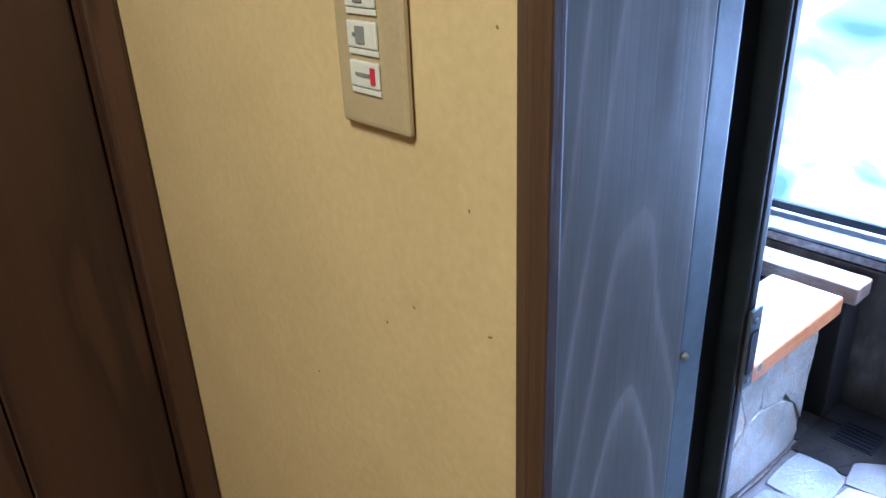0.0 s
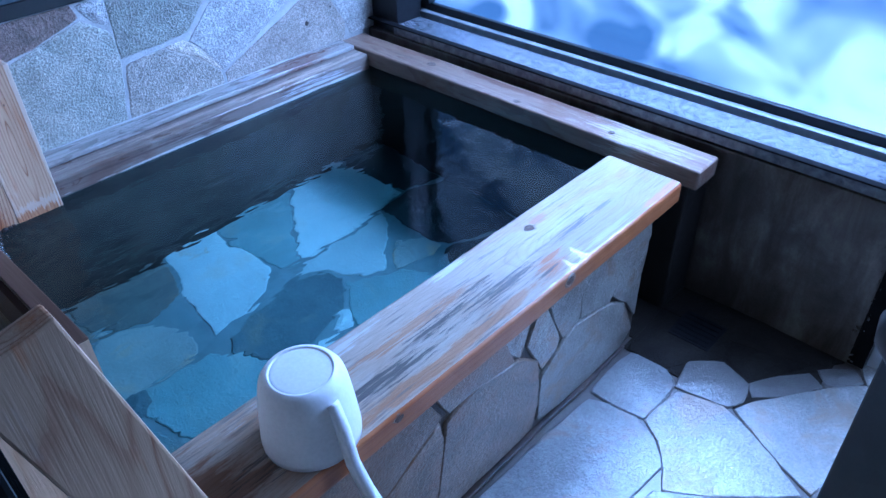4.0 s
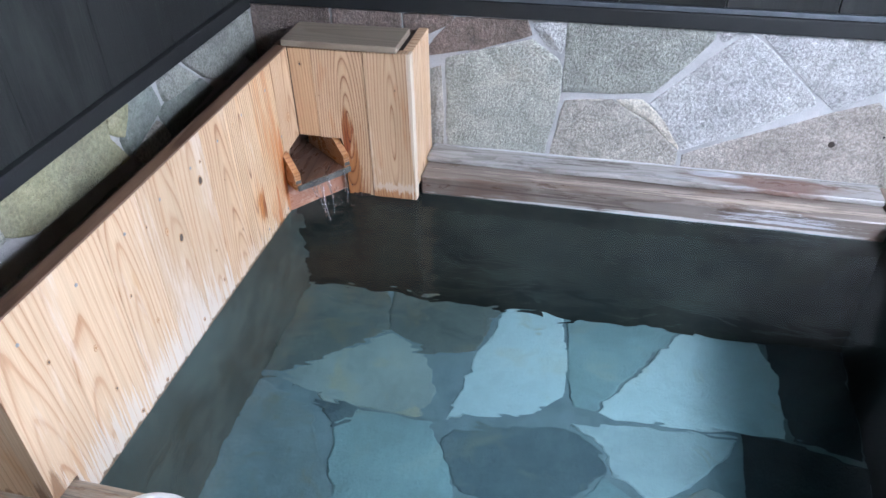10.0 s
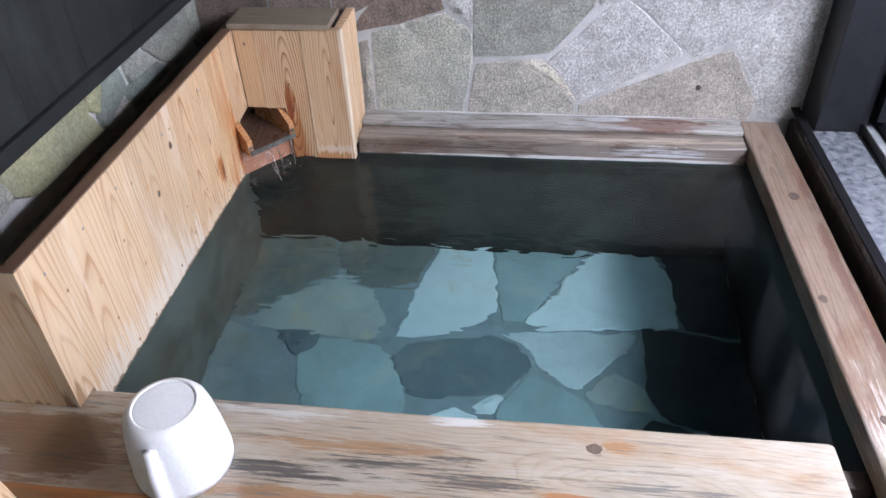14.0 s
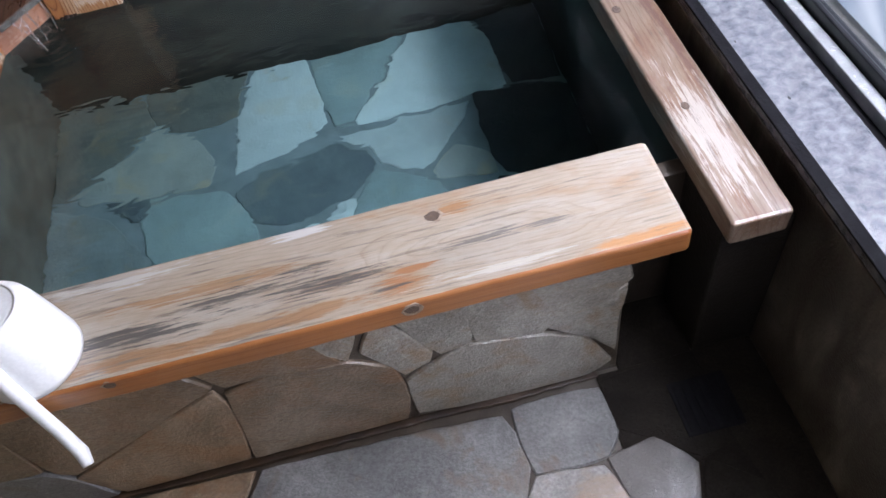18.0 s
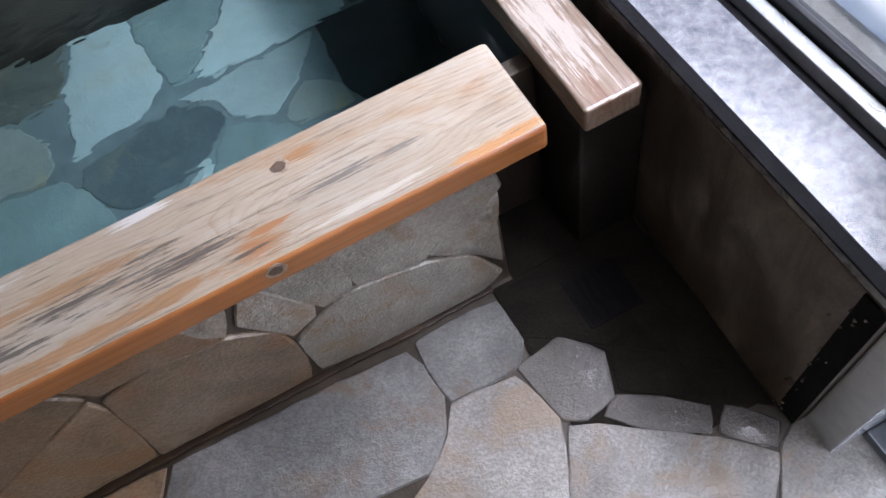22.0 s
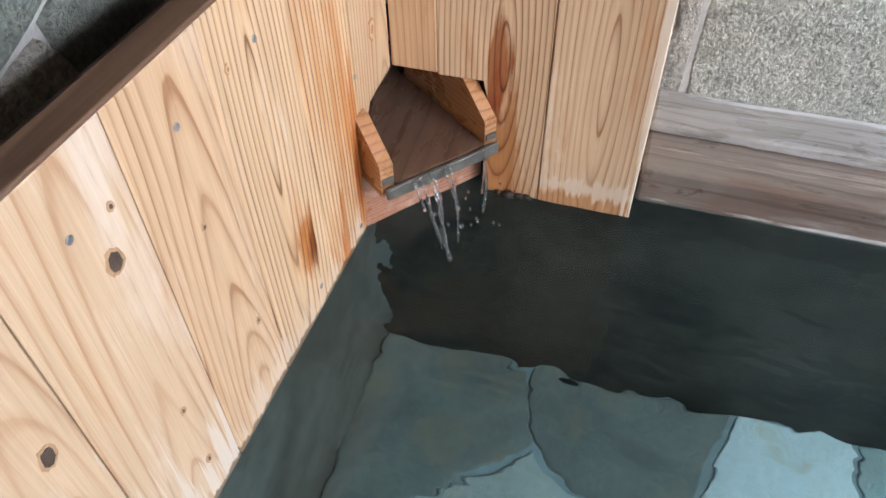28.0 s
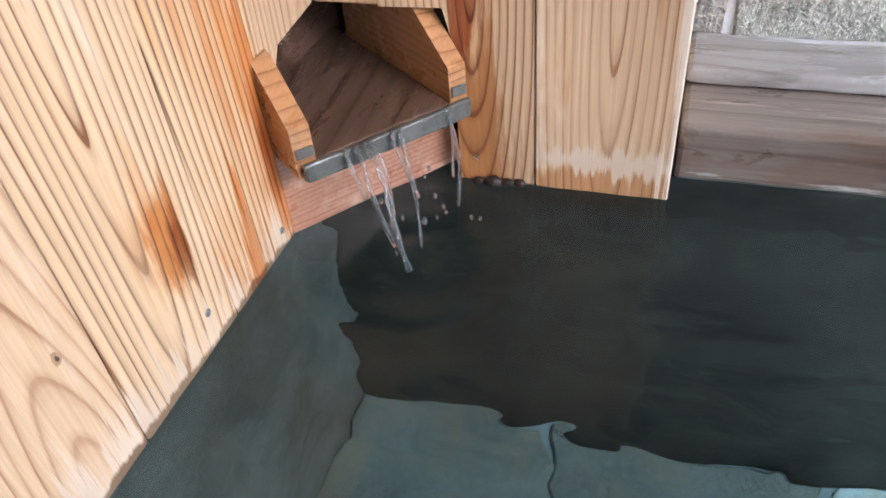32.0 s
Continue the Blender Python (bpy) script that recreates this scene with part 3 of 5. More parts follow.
M["w_red"] = stone("reddish_brown_stone", (0.25, 0.19, 0.16), (0.15, 0.115, 0.095), (0.34, 0.29, 0.25), relief=1.0, rough=0.45, coat=0.25, grain=165.0, mottle=1.5)
# wet stones of the tub front and the floor
M["f_grey"] = stone("wet_grey_stone", (0.175, 0.173, 0.17), (0.10, 0.10, 0.10), (0.24, 0.235, 0.225), rough=0.34, coat=1.0, relief=0.4, grain=150, mottle=1.0, stain=(0.125, 0.092, 0.062), stain_at=0.54)
M["f_brown"] = stone("wet_brown_stone", (0.25, 0.18, 0.12), (0.14, 0.095, 0.057), (0.32, 0.26, 0.20), rough=0.34, coat=1.0, relief=0.4, grain=150, mottle=1.0, stain=(0.185, 0.095, 0.04), stain_at=0.5)
M["f_pale"] = stone("wet_pale_stone", (0.245, 0.236, 0.223), (0.15, 0.142, 0.134), (0.32, 0.31, 0.295), rough=0.34, coat=1.0, relief=0.4, grain=150, mottle=1.0, stain=(0.185, 0.14, 0.098), stain_at=0.50)
M["t_pale"] = stone("pale_brown_tub_front_stone", (0.37, 0.34, 0.30), (0.23, 0.205, 0.172), (0.46, 0.435, 0.39), rough=0.3, coat=1.0, relief=0.6, grain=150, mottle=1.0, stain=(0.235, 0.155, 0.085), stain_at=0.51)
# wet and stained stones by the drain, with the recess's shade in their colour
M["f_dim"] = stone("shade_dark_wet_stone", (0.085, 0.077, 0.071), (0.045, 0.040, 0.036), (0.12, 0.112, 0.105), rough=0.35, coat=1.0, relief=0.35, grain=190, mottle=0.5)
M["f_dark"] = stone("shade_black_stained_stone", (0.016, 0.013, 0.010), (0.008, 0.006, 0.005), (0.026, 0.022, 0.018), rough=0.9, relief=0.4, grain=190)
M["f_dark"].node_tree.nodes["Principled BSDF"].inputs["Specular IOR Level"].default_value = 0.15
# stones under water
M["u_pale"] = stone("pale_tub_stone", (0.62, 0.62, 0.58), (0.50, 0.51, 0.48), (0.60, 0.50, 0.36), relief=0.3, mottle=0.35, stain=(0.50, 0.40, 0.26), stain_at=0.6)
M["u_teal"] = stone("green_tub_stone", (0.36, 0.41, 0.39), (0.28, 0.32, 0.30), (0.47, 0.47, 0.40), relief=0.3, mottle=0.35, stain=(0.36, 0.36, 0.30), stain_at=0.56)
M["u_dark"] = stone("dark_tub_stone", (0.18, 0.20, 0.20), (0.115, 0.13, 0.135), (0.25, 0.25, 0.23), relief=0.3, mottle=0.35, stain=(0.24, 0.23, 0.19), stain_at=0.57)
M["u_ochre"] = stone("ochre_tub_stone", (0.39, 0.375, 0.33), (0.30, 0.29, 0.255), (0.46, 0.40, 0.31), relief=0.3, mottle=0.35, stain=(0.46, 0.36, 0.23), stain_at=0.55)
# bed stones with the window sill's shadow painted into their colour
M["u_shade"] = stone("shade_dark_tub_stone", (0.06, 0.064, 0.064), (0.035, 0.038, 0.04), (0.085, 0.083, 0.075), relief=0.3, mottle=0.35)
M["u_grey"] = stone("grey_tub_stone", (0.245, 0.255, 0.24), (0.175, 0.185, 0.175), (0.29, 0.28, 0.24), relief=0.3, mottle=0.35, stain=(0.22, 0.19, 0.14), stain_at=0.54)
M["u_umber"] = stone("umber_tub_stone", (0.165, 0.155, 0.130), (0.105, 0.10, 0.085), (0.20, 0.175, 0.135), relief=0.3, mottle=0.35, stain=(0.18, 0.14, 0.09), stain_at=0.52)
# right wall: its shade is put into a near-black base colour
M["u_wall"] = stone("shade_dark_tub_wall", (0.015, 0.010, 0.006), (0.008, 0.0055, 0.0035), (0.024, 0.016, 0.010), relief=0.3, mottle=0.35)
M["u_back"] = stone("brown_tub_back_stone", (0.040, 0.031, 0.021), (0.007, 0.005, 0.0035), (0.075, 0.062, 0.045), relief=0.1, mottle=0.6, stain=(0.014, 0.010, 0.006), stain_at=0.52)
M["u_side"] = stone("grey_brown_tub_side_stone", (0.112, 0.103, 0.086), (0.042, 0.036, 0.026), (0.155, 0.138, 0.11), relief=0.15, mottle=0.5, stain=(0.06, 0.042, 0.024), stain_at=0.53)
M["u_joint"] = plain("tub_joint", (0.19, 0.205, 0.20), (0.29, 0.31, 0.30), scale=16, rough=0.8, relief=0.3)

m, nt, b = mat("clear_glass")
b.inputs["Base Color"].default_value = (0.95, 0.98, 1.0, 1)
b.inputs["Roughness"].default_value, b.inputs["Transmission Weight"].default_value, b.inputs["IOR"].default_value = 0.02, 1.0, 1.45
M["glass"] = m
m, nt, b = mat("frosted_glass")
v, _ = coords(nt)
b.inputs["Base Color"].default_value = (0.93, 0.98, 1.0, 1)
b.inputs["Roughness"].default_value, b.inputs["Transmission Weight"].default_value, b.inputs["IOR"].default_value = 0.55, 1.0, 1.45
bump(nt, b, noise_tex(nt, v, 120, 2), 0.3, 0.002)
M["frosted"] = m
m, nt, b = mat("bath_water")
v, _ = coords(nt, spread=0.0)
b.inputs["Base Color"].default_value = (0.215, 0.465, 0.55, 1)
b.inputs["Roughness"].default_value, b.inputs["Transmission Weight"].default_value, b.inputs["IOR"].default_value = 0.034, 1.0, 1.33
tc = nt.nodes.new("ShaderNodeTexCoord")
way = nt.nodes.new("ShaderNodeVectorMath")
way.operation = "DISTANCE"
way.inputs[1].default_value = (-0.50, 0.42, 0.0)
nt.links.new(tc.outputs["Object"], way.inputs[0])
near = node(nt, "ShaderNodeMapRange")
for k, value in zip(("From Min", "From Max", "To Min", "To Max"), (0.15, 1.15, 1.0, 0.18)):
    near.inputs[k].default_value = value
nt.links.new(way.outputs["Value"], near.inputs["Value"])
n1 = bump(nt, None, noise_tex(nt, v, 7, 2, 0.4), 0.16, 0.02)
v2, _ = coords(nt, (0.45, 1, 1), (0, 0, 0.35), spread=0.0)
high = nt.nodes.new("ShaderNodeMath")
high.operation = "MULTIPLY"
nt.links.new(noise_tex(nt, v2, 30, 1, 0.5, 0.6), high.inputs[0])
nt.links.new(near.outputs[0], high.inputs[1])
bump(nt, b, high.outputs[0], 0.45, 0.006, n1)
M["water"] = m
m, nt, b = mat("falling_water")
b.inputs["Base Color"].default_value = (0.86, 0.89, 0.91, 1)
b.inputs["Roughness"].default_value, b.inputs["Transmission Weight"].default_value, b.inputs["IOR"].default_value = 0.02, 0.95, 1.33
b.inputs["Coat Weight"].default_value, b.inputs["Coat Roughness"].default_value = 1.0, 0.03
M["jet"] = m
# the garden out of focus behind misted glass: soft drifts of snow, rock and water
m, nt, b = mat("garden_distance")
v, _ = coords(nt, (1, 0.75, 1.0), (0.5, 0, 0), spread=0.0)
n1 = noise_tex(nt, v, 4.2, 2, 0.45, 0.6)
col = ramp(nt, n1, (0.34, (0.13, 0.18, 0.29)), (0.46, (0.33, 0.38, 0.50)), (0.58, (0.82, 0.83, 0.92)), (0.72, (1.0, 0.98, 1.0)))
em = nt.nodes.new("ShaderNodeEmission")
em.inputs[1].default_value = 1.35
nt.links.new(col, em.inputs[0])
nt.links.new(em.outputs[0], nt.nodes["Material Output"].inputs[0])
M["garden"] = m


# ---- building helpers ----
ORIGIN = {}


def thing(name, at=(0, 0, 0), label="", category="", kind="", group=""):
    ob = new(name)
    ob.location = at
    ORIGIN[ob] = Vector(at)
    return tagged(ob, label, category, group, kind)


def part(name, bm, material, parent=None, label="", smooth=False, solid=True):
    """Links a bmesh, drawn in world coordinates, as one mesh object under its thing."""
    base = ORIGIN[parent] if parent else Vector()
    bmesh.ops.translate(bm, verts=bm.verts, vec=-base)
    if solid:
        bmesh.ops.recalc_face_normals(bm, faces=bm.faces)
    me = bpy.data.meshes.new(name)
    bm.to_mesh(me)
    bm.free()
    if smooth:
        for p in me.polygons:
            p.use_smooth = True
    me.materials.append(material)
    ob = new(name, me)
    ob.parent = parent
    ORIGIN[ob] = base
    if label:
        tagged(ob, label)
    return ob


def block(x0, x1, y0, y1, z0, z1, bevel=0.003, seg=2):
    bm = bmesh.new()
    bmesh.ops.create_cube(bm, size=1)
    bmesh.ops.transform(bm, verts=bm.verts, matrix=Matrix.Translation(((x0 + x1) / 2, (y0 + y1) / 2, (z0 + z1) / 2)) @ Matrix.Diagonal((x1 - x0, y1 - y0, z1 - z0, 1)))
    if bevel:
        bmesh.ops.bevel(bm, geom=bm.edges[:], offset=bevel, segments=seg, affect="EDGES", profile=0.6)
    return bm


def worn_block(x0, x1, y0, y1, z0, z1, bevel=0.008, cuts=26, rough=0.0035, seed=0):
    """A long timber: a rounded section drawn along its length, with slightly wavy, knocked edges and softened ends."""
    size = (x1 - x0, y1 - y0, z1 - z0)
    long = max(range(3), key=lambda n: size[n])
    a, c = [n for n in range(3) if n != long]
    base = Vector((x0, y0, z0))
    bm = bmesh.new()
    rings = []
    stations = [(0.0, 0.7), (0.25 * bevel, 0.3), (bevel, 0.0)] + [(size[long] * (k + 1) / (cuts + 1), 0.0) for k in range(cuts)] + [(size[long] - bevel, 0.0), (size[long] - 0.25 * bevel, 0.3), (size[long], 0.7)]
    for at, shrink in sorted(stations):
        row = []
        for ca, cc, start in ((1, 1, 0), (0, 1, 90), (0, 0, 180), (1, 0, 270)):
            for k in range(5):
                ang = radians(start + 22.5 * k)
                co = [0.0] * 3
                co[long] = at
                inset = shrink * bevel
                co[a] = (size[a] - bevel if ca else bevel) + (bevel - inset * 0.6) * math.cos(ang) + (-inset * 0.4 if ca else inset * 0.4)
                co[c] = (size[c] - bevel if cc else bevel) + (bevel - inset * 0.6) * math.sin(ang) + (-inset * 0.4 if cc else inset * 0.4)
                p = base + Vector(co)
                p += rough * (noise.noise_vector(p * 7 + Vector((seed, 0, 0))) + 0.5 * noise.noise_vector(p * 40 + Vector((seed, 3, 0))))
                row.append(bm.verts.new(p))
        rings.append(row)
    for p, q in zip(rings, rings[1:]):
        for k in range(len(p)):
            bm.faces.new((p[k - 1], p[k], q[k], q[k - 1]))
    bm.faces.new(rings[0])
    bm.faces.new(rings[-1])
    return bm


def prism(outline, axis, a, c, bevel=0.0):
    """A flat outline of points in the plane across an axis, given its thickness from a to c along that axis."""
    bm = bmesh.new()
    order = {"x": lambda u, w, d: (d, u, w), "y": lambda u, w, d: (u, d, w), "z": lambda u, w, d: (u, w, d)}[axis]
    low = [bm.verts.new(order(u, w, a)) for u, w in outline]
    high = [bm.verts.new(order(u, w, c)) for u, w in outline]
    bm.faces.new(low)
    bm.faces.new(high)
    for n in range(len(low)):
        bm.faces.new((low[n - 1], low[n], high[n], high[n - 1]))
    bmesh.ops.recalc_face_normals(bm, faces=bm.faces)
    if bevel:
        bmesh.ops.bevel(bm, geom=bm.edges[:], offset=bevel, segments=1, affect="EDGES")
    return bm


def tube(points, radius, sides=10):
    """A round bar through points."""
    bm = bmesh.new()
    rings = []
    pts = [Vector(p) for p in points]
    for n, p in enumerate(pts):
        way = (pts[min(n + 1, len(pts) - 1)] - pts[max(n - 1, 0)]).normalized()
        q = way.to_track_quat("Z", "Y")
        r = radius[n] if isinstance(radius, (list, tuple)) else radius
        rings.append([bm.verts.new(p + q @ Vector((r * math.cos(a), r * math.sin(a), 0))) for a in [2 * math.pi * k / sides for k in range(sides)]])
    for a, c in zip(rings, rings[1:]):
        for k in range(sides):
            bm.faces.new((a[k - 1], a[k], c[k], c[k - 1]))
    bm.faces.new(rings[0])
    bm.faces.new(rings[-1])
    return bm


def lathe(profile, centre, sides=48):
    """Turns a profile of (radius, height) round an upright axis."""
    bm = bmesh.new()
    rings = []
    for r, h in profile:
        rings.append([bm.verts.new((centre[0] + r * math.cos(2 * math.pi * k / sides), centre[1] + r * math.sin(2 * math.pi * k / sides), centre[2] + h)) for k in range(sides)])
    for a, c in zip(rings, rings[1:]):
        for k in range(sides):
            bm.faces.new((a[k - 1], a[k], c[k], c[k - 1]))
    bm.faces.new(rings[0])
    bm.faces.new(rings[-1])
    return bm


def cells(seeds, rect):
    """The patch of a rectangle that lies nearest to each seed (u, w, size, kind), larger sizes reaching further."""
    u0, u1, w0, w1 = rect
    out = []
    for n, (u, w, size, kind) in enumerate(seeds):
        poly = [Vector(p) for p in ((u0, w0), (u1, w0), (u1, w1), (u0, w1))]
        for k, (u2, w2, size2, _) in enumerate(seeds):
            if k == n:
                continue
            a, c = Vector((u, w)), Vector((u2, w2))
            d = (c - a).length
            cut = (d * d + size * size - size2 * size2) / (2 * d)
            way = (c - a) / d
            kept = []
            for i, p in enumerate(poly):
                q = poly[i - 1]
                sp, sq = (p - a) @ way - cut, (q - a) @ way - cut
                if sp * sq < 0:
                    kept.append(q + (p - q) * (sq / (sq - sp)))
                if sp <= 0:
                    kept.append(p)
            poly = kept
            if len(poly) < 3:
                break
        if len(poly) >= 3:
            out.append((poly, kind))
    return out


def flag(poly, gap, proud, place, seed=0, wob=0.006, dome=0.002):
    """One split stone: a patch shrunk by half the joint, with uneven edges, a chipped rim and a nearly flat face."""
    mid = sum(poly, Vector((0, 0))) / len(poly)
    ring = []
    for n, p in enumerate(poly):
        q = poly[(n + 1) % len(poly)]
        steps = max(2, int((q - p).length / 0.022))
        ring += [p + (q - p) * (k / steps) for k in range(steps)]
    shaped = []
    for n, p in enumerate(ring):
        p = (ring[n - 1] + 14 * p + ring[(n + 1) % len(ring)]) / 16
        d = p - mid
        far = d.length or 1e-6
        jag = wob * (noise.noise(Vector((p.x * 18, p.y * 18, seed))) + 0.5 * noise.noise(Vector((p.x * 55, p.y * 55, seed))))
        shaped.append(mid + d * max(0.2, (far - gap * 1.25 + jag) / far))
    bm = bmesh.new()
    loops = []
    for inset, lift in ((0.0, 0.0), (0.0008, 0.75 * proud), (0.004, proud), (0.03, proud + 0.5 * dome), (0.08, proud + dome)):
        row = []
        for p in shaped:
            d = p - mid
            q = mid + d * max(0.12, 1 - inset / (d.length or 1e-6))
            lump = 0.0 if inset < 0.002 else dome * (noise.noise(Vector((q.x * 9, q.y * 9, seed + 4))) + 0.5 * noise.noise(Vector((q.x * 30, q.y * 30, seed))))
            row.append(bm.verts.new(place(q.x, q.y, lift + lump)))
        loops.append(row)
    for a, c in zip(loops, loops[1:]):
        for k in range(len(a)):
            bm.faces.new((a[k - 1], a[k], c[k], c[k - 1]))
    bm.faces.new(loops[-1])
    for row in loops[1:3]:
        for k in range(len(row)):
            e = bm.edges.get((row[k - 1], row[k]))
            if e:
                e.smooth = False
    return bm


def pave(parent, seeds, rect, gap, proud, place, mats, wob=0.006, dome=0.002):
    for n, (poly, kind) in enumerate(cells(seeds, rect)):
        part("stone", flag(poly, gap, proud, place, seed=n * 3.7, wob=wob, dome=dome), mats[kind], parent, smooth=True)


# ---- plan ----
RAIL_Z, WATER_Z, TUB_Z = 0.427, 0.372, -0.185
NORTH, WEST, SOUTH, EAST, CEIL = 1.056, 0.005, -1.75, 1.583, 2.35
STONE_TOP = 0.757
LEAF_TURN, HEAD_Z = 40, 1.72

# ---- structure ----
floor = thing("floor", label="floor of wet irregular grey flagstones with dark joints", category="floor", kind="structure")
part("joint_bed", block(-0.02, 1.9, SOUTH, -0.02, -0.06, -0.0055, 0), M["mortar_floor"], floor)
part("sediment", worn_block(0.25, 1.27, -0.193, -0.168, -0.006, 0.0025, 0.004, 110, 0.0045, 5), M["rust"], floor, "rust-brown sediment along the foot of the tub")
# thin black sheets added over the joints to paint the shade of the recess
part("silt", block(1.265, 1.578, -0.60, -0.186, -0.0054, -0.002, 0), M["f_dark"], floor, "black sheet put in for the shade of the drain recess")
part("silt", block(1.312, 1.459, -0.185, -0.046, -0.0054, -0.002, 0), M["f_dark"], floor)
ground = thing("ground", label="garden ground outside the window", category="ground", kind="structure")
part("earth", block(1.901, 60, -40, 40, -0.25, -0.02, 0), M["soil"], ground)
backdrop = thing("backdrop", label="bright hazy garden seen through misted glass", category="backdrop", kind="structure")
part("haze", block(2.25, 2.28, -0.9, 2.2, 0.0, 2.1, 0), M["garden"], backdrop)
ceiling = thing("ceiling", label="boarded ceiling of brown wood", category="ceiling", kind="structure")
part("boards", block(-1.8, 1.9, SOUTH - 0.1, 1.3, CEIL, CEIL + 0.08, 0), M["ceiling"], ceiling)

north = thing("wall_north", label="wall with irregular flagstones below and black charred boards above", category="wall", kind="structure")
part("core", block(-0.17, 1.9, NORTH + 0.0035, NORTH + 0.16, -0.3, CEIL, 0), M["mortar"], north)
part("cap_trim", block(WEST, 1.6, NORTH - 0.007, NORTH + 0.012, STONE_TOP, STONE_TOP + 0.034, 0.003), M["trim_black"], north, "black wooden cap strip")
part("groove_strip", block(WEST, 1.6, NORTH - 0.006, NORTH + 0.012, STONE_TOP + 0.036, STONE_TOP + 0.046, 0.001), M["alu_grey"], north, "thin grey metal flashing")
n, x = 0, WEST
while x < 1.6:
    x1 = min(x + 0.21, 1.6)
    part("board", block(x + 0.0015, x1 - 0.0015, NORTH - 0.004, NORTH + 0.012, STONE_TOP + 0.048, CEIL, 0.002), M["charred"], north)
    x = x1

west = thing("wall_west", label="wall with flagstones below and black charred boards above, door in it", category="wall", kind="structure")
part("core", block(-0.216, WEST - 0.012, -0.557, NORTH + 0.1, -0.3, CEIL, 0), M["mortar"], west)
part("core_over_door", block(-0.216, WEST - 0.012, -1.36, -0.557, 2.12, CEIL, 0), M["mortar"], west)
part("core_south", block(-0.216, WEST - 0.012, SOUTH, -1.36, -0.3, CEIL, 0), M["mortar"], west)
part("cap_trim", block(WEST - 0.012, WEST + 0.016, -0.538, NORTH - 0.02, 0.753, 0.784, 0.003), M["trim_black"], west, "black wooden cap strip")
y = -0.538
while y < NORTH - 0.03:
    y1 = min(y + 0.21, NORTH - 0.02)
    part("board", block(WEST - 0.012, WEST + 0.004, y + 0.0003, y1 - 0.0003, 0.785, CEIL, 0.0006), M["charred"], west)
    y = y1
south_wall = thing("wall_south", label="plain black boarded wall", category="wall", kind="structure")
part("core", block(-1.8, 1.9, SOUTH - 0.12, SOUTH, -0.1, CEIL, 0), M["charred"], south_wall)

east = thing("wall_east", label="low wet stained concrete wall under the window", category="wall", kind="structure")
part("core", block(EAST, 1.77, -0.655, NORTH + 0.012, -0.1, 0.437, 0.004), M["concrete"], east)
part("lintel", block(EAST + 0.02, 1.80, -0.72, NORTH + 0.012, HEAD_Z, CEIL, 0), M["charred"], east)
# overhang out of view, added to block sky light from above
part("eaves", block(1.801, 2.6, SOUTH - 0.4, 1.5, 2.12, 2.2, 0.004), M["charred"], east, "unseen dark overhang added to keep out high sky light")
part("lintel_south", block(EAST + 0.02, 1.80, SOUTH, -0.721, 2.1, CEIL, 0), M["charred"], east)
part("core_south", block(EAST + 0.02, 1.80, SOUTH, -1.42, -0.1, 2.1, 0), M["charred"], east)
rng = random.Random(11)
for k in range(28):
    y, z = -0.622 + rng.gauss(0, 0.007), rng.uniform(0.0, 0.40)
    bm = bmesh.new()
    bmesh.ops.create_icosphere(bm, subdivisions=1, radius=1)
    r = rng.uniform(0.001, 0.0032)
    bmesh.ops.transform(bm, verts=bm.verts, matrix=Matrix.Translation((EAST - 0.0036, y, z)) @ Matrix.Rotation(rng.uniform(0, 3), 4, "X") @ Matrix.Diagonal((0.004, r * rng.uniform(0.5, 1.2), r * rng.uniform(1, 2.6), 1)))
    part("lime_fleck", bm, M["concrete"], east)
part("edge_plate", block(EAST - 0.004, EAST - 0.0005, -0.655, -0.618, 0.0, 0.436, 0.001), M["edge_black"], east, "black stained end of the wall")
ledge = thing("window_ledge", (1.63, 0.2, 0.437), "grey slate ledge with mineral stains below the window", "ledge", kind="structure")
part("slab", block(EAST - 0.003, 1.70, -0.655, 0.935, 0.443, 0.47, 0.003), M["slate"], ledge)
part("edge_strip", block(EAST - 0.010, EAST + 0.012, -0.655, 1.05, 0.4705, 0.4755, 0.002), M["edge_black"], ledge, "black edge strip")

for y, x, r in ((-0.027, 1.625, 0.003), (0.13, 1.608, 0.0022)):
    bm = lathe([(1.0, -1.0), (1.0, 0.0), (0.8, 0.6)], (0, 0, 0), 9)
    bmesh.ops.transform(bm, verts=bm.verts, matrix=Matrix.Translation((x, y, 0.4703)) @ Matrix.Diagonal((r * 0.8, r * 1.4, 0.0006, 1)))
    part("chip", bm, M["alu_black"], ledge)
window = thing("window_1", label="large misted window in a black aluminium frame", category="window", kind="structure")
part("jamb_north", block(1.605, 1.71, 0.94, NORTH + 0.01, 0.43, HEAD_Z - 0.001, 0.003), M["alu_black"], window, "black wooden window post")
part("jamb_south", block(1.60, 1.78, -0.72, -0.656, -0.02, HEAD_Z - 0.001, 0.004), M["alu_bright"], window, "bare grey aluminium corner post")
part("groove", block(1.701, 1.724, -0.65, 0.94, 0.437, 0.455, 0), M["edge_black"], window)
part("rail_lower", block(1.725, 1.748, -0.65, 1.0, 0.437, 0.478, 0.003), M["alu_sill"], window, "worn grey window track")
part("rail_inner", block(1.750, 1.770, -0.65, 1.0, 0.44, 0.50, 0.003), M["alu_black"], window)
part("rail_upper", block(1.712, 1.770, -0.65, 1.0, HEAD_Z - 0.05, HEAD_Z - 0.001, 0.003), M["alu_black"], window)
part("stile_north", block(1.712, 1.732, 0.955, 1.05, 0.479, HEAD_Z - 0.051, 0.003), M["alu_black"], window)
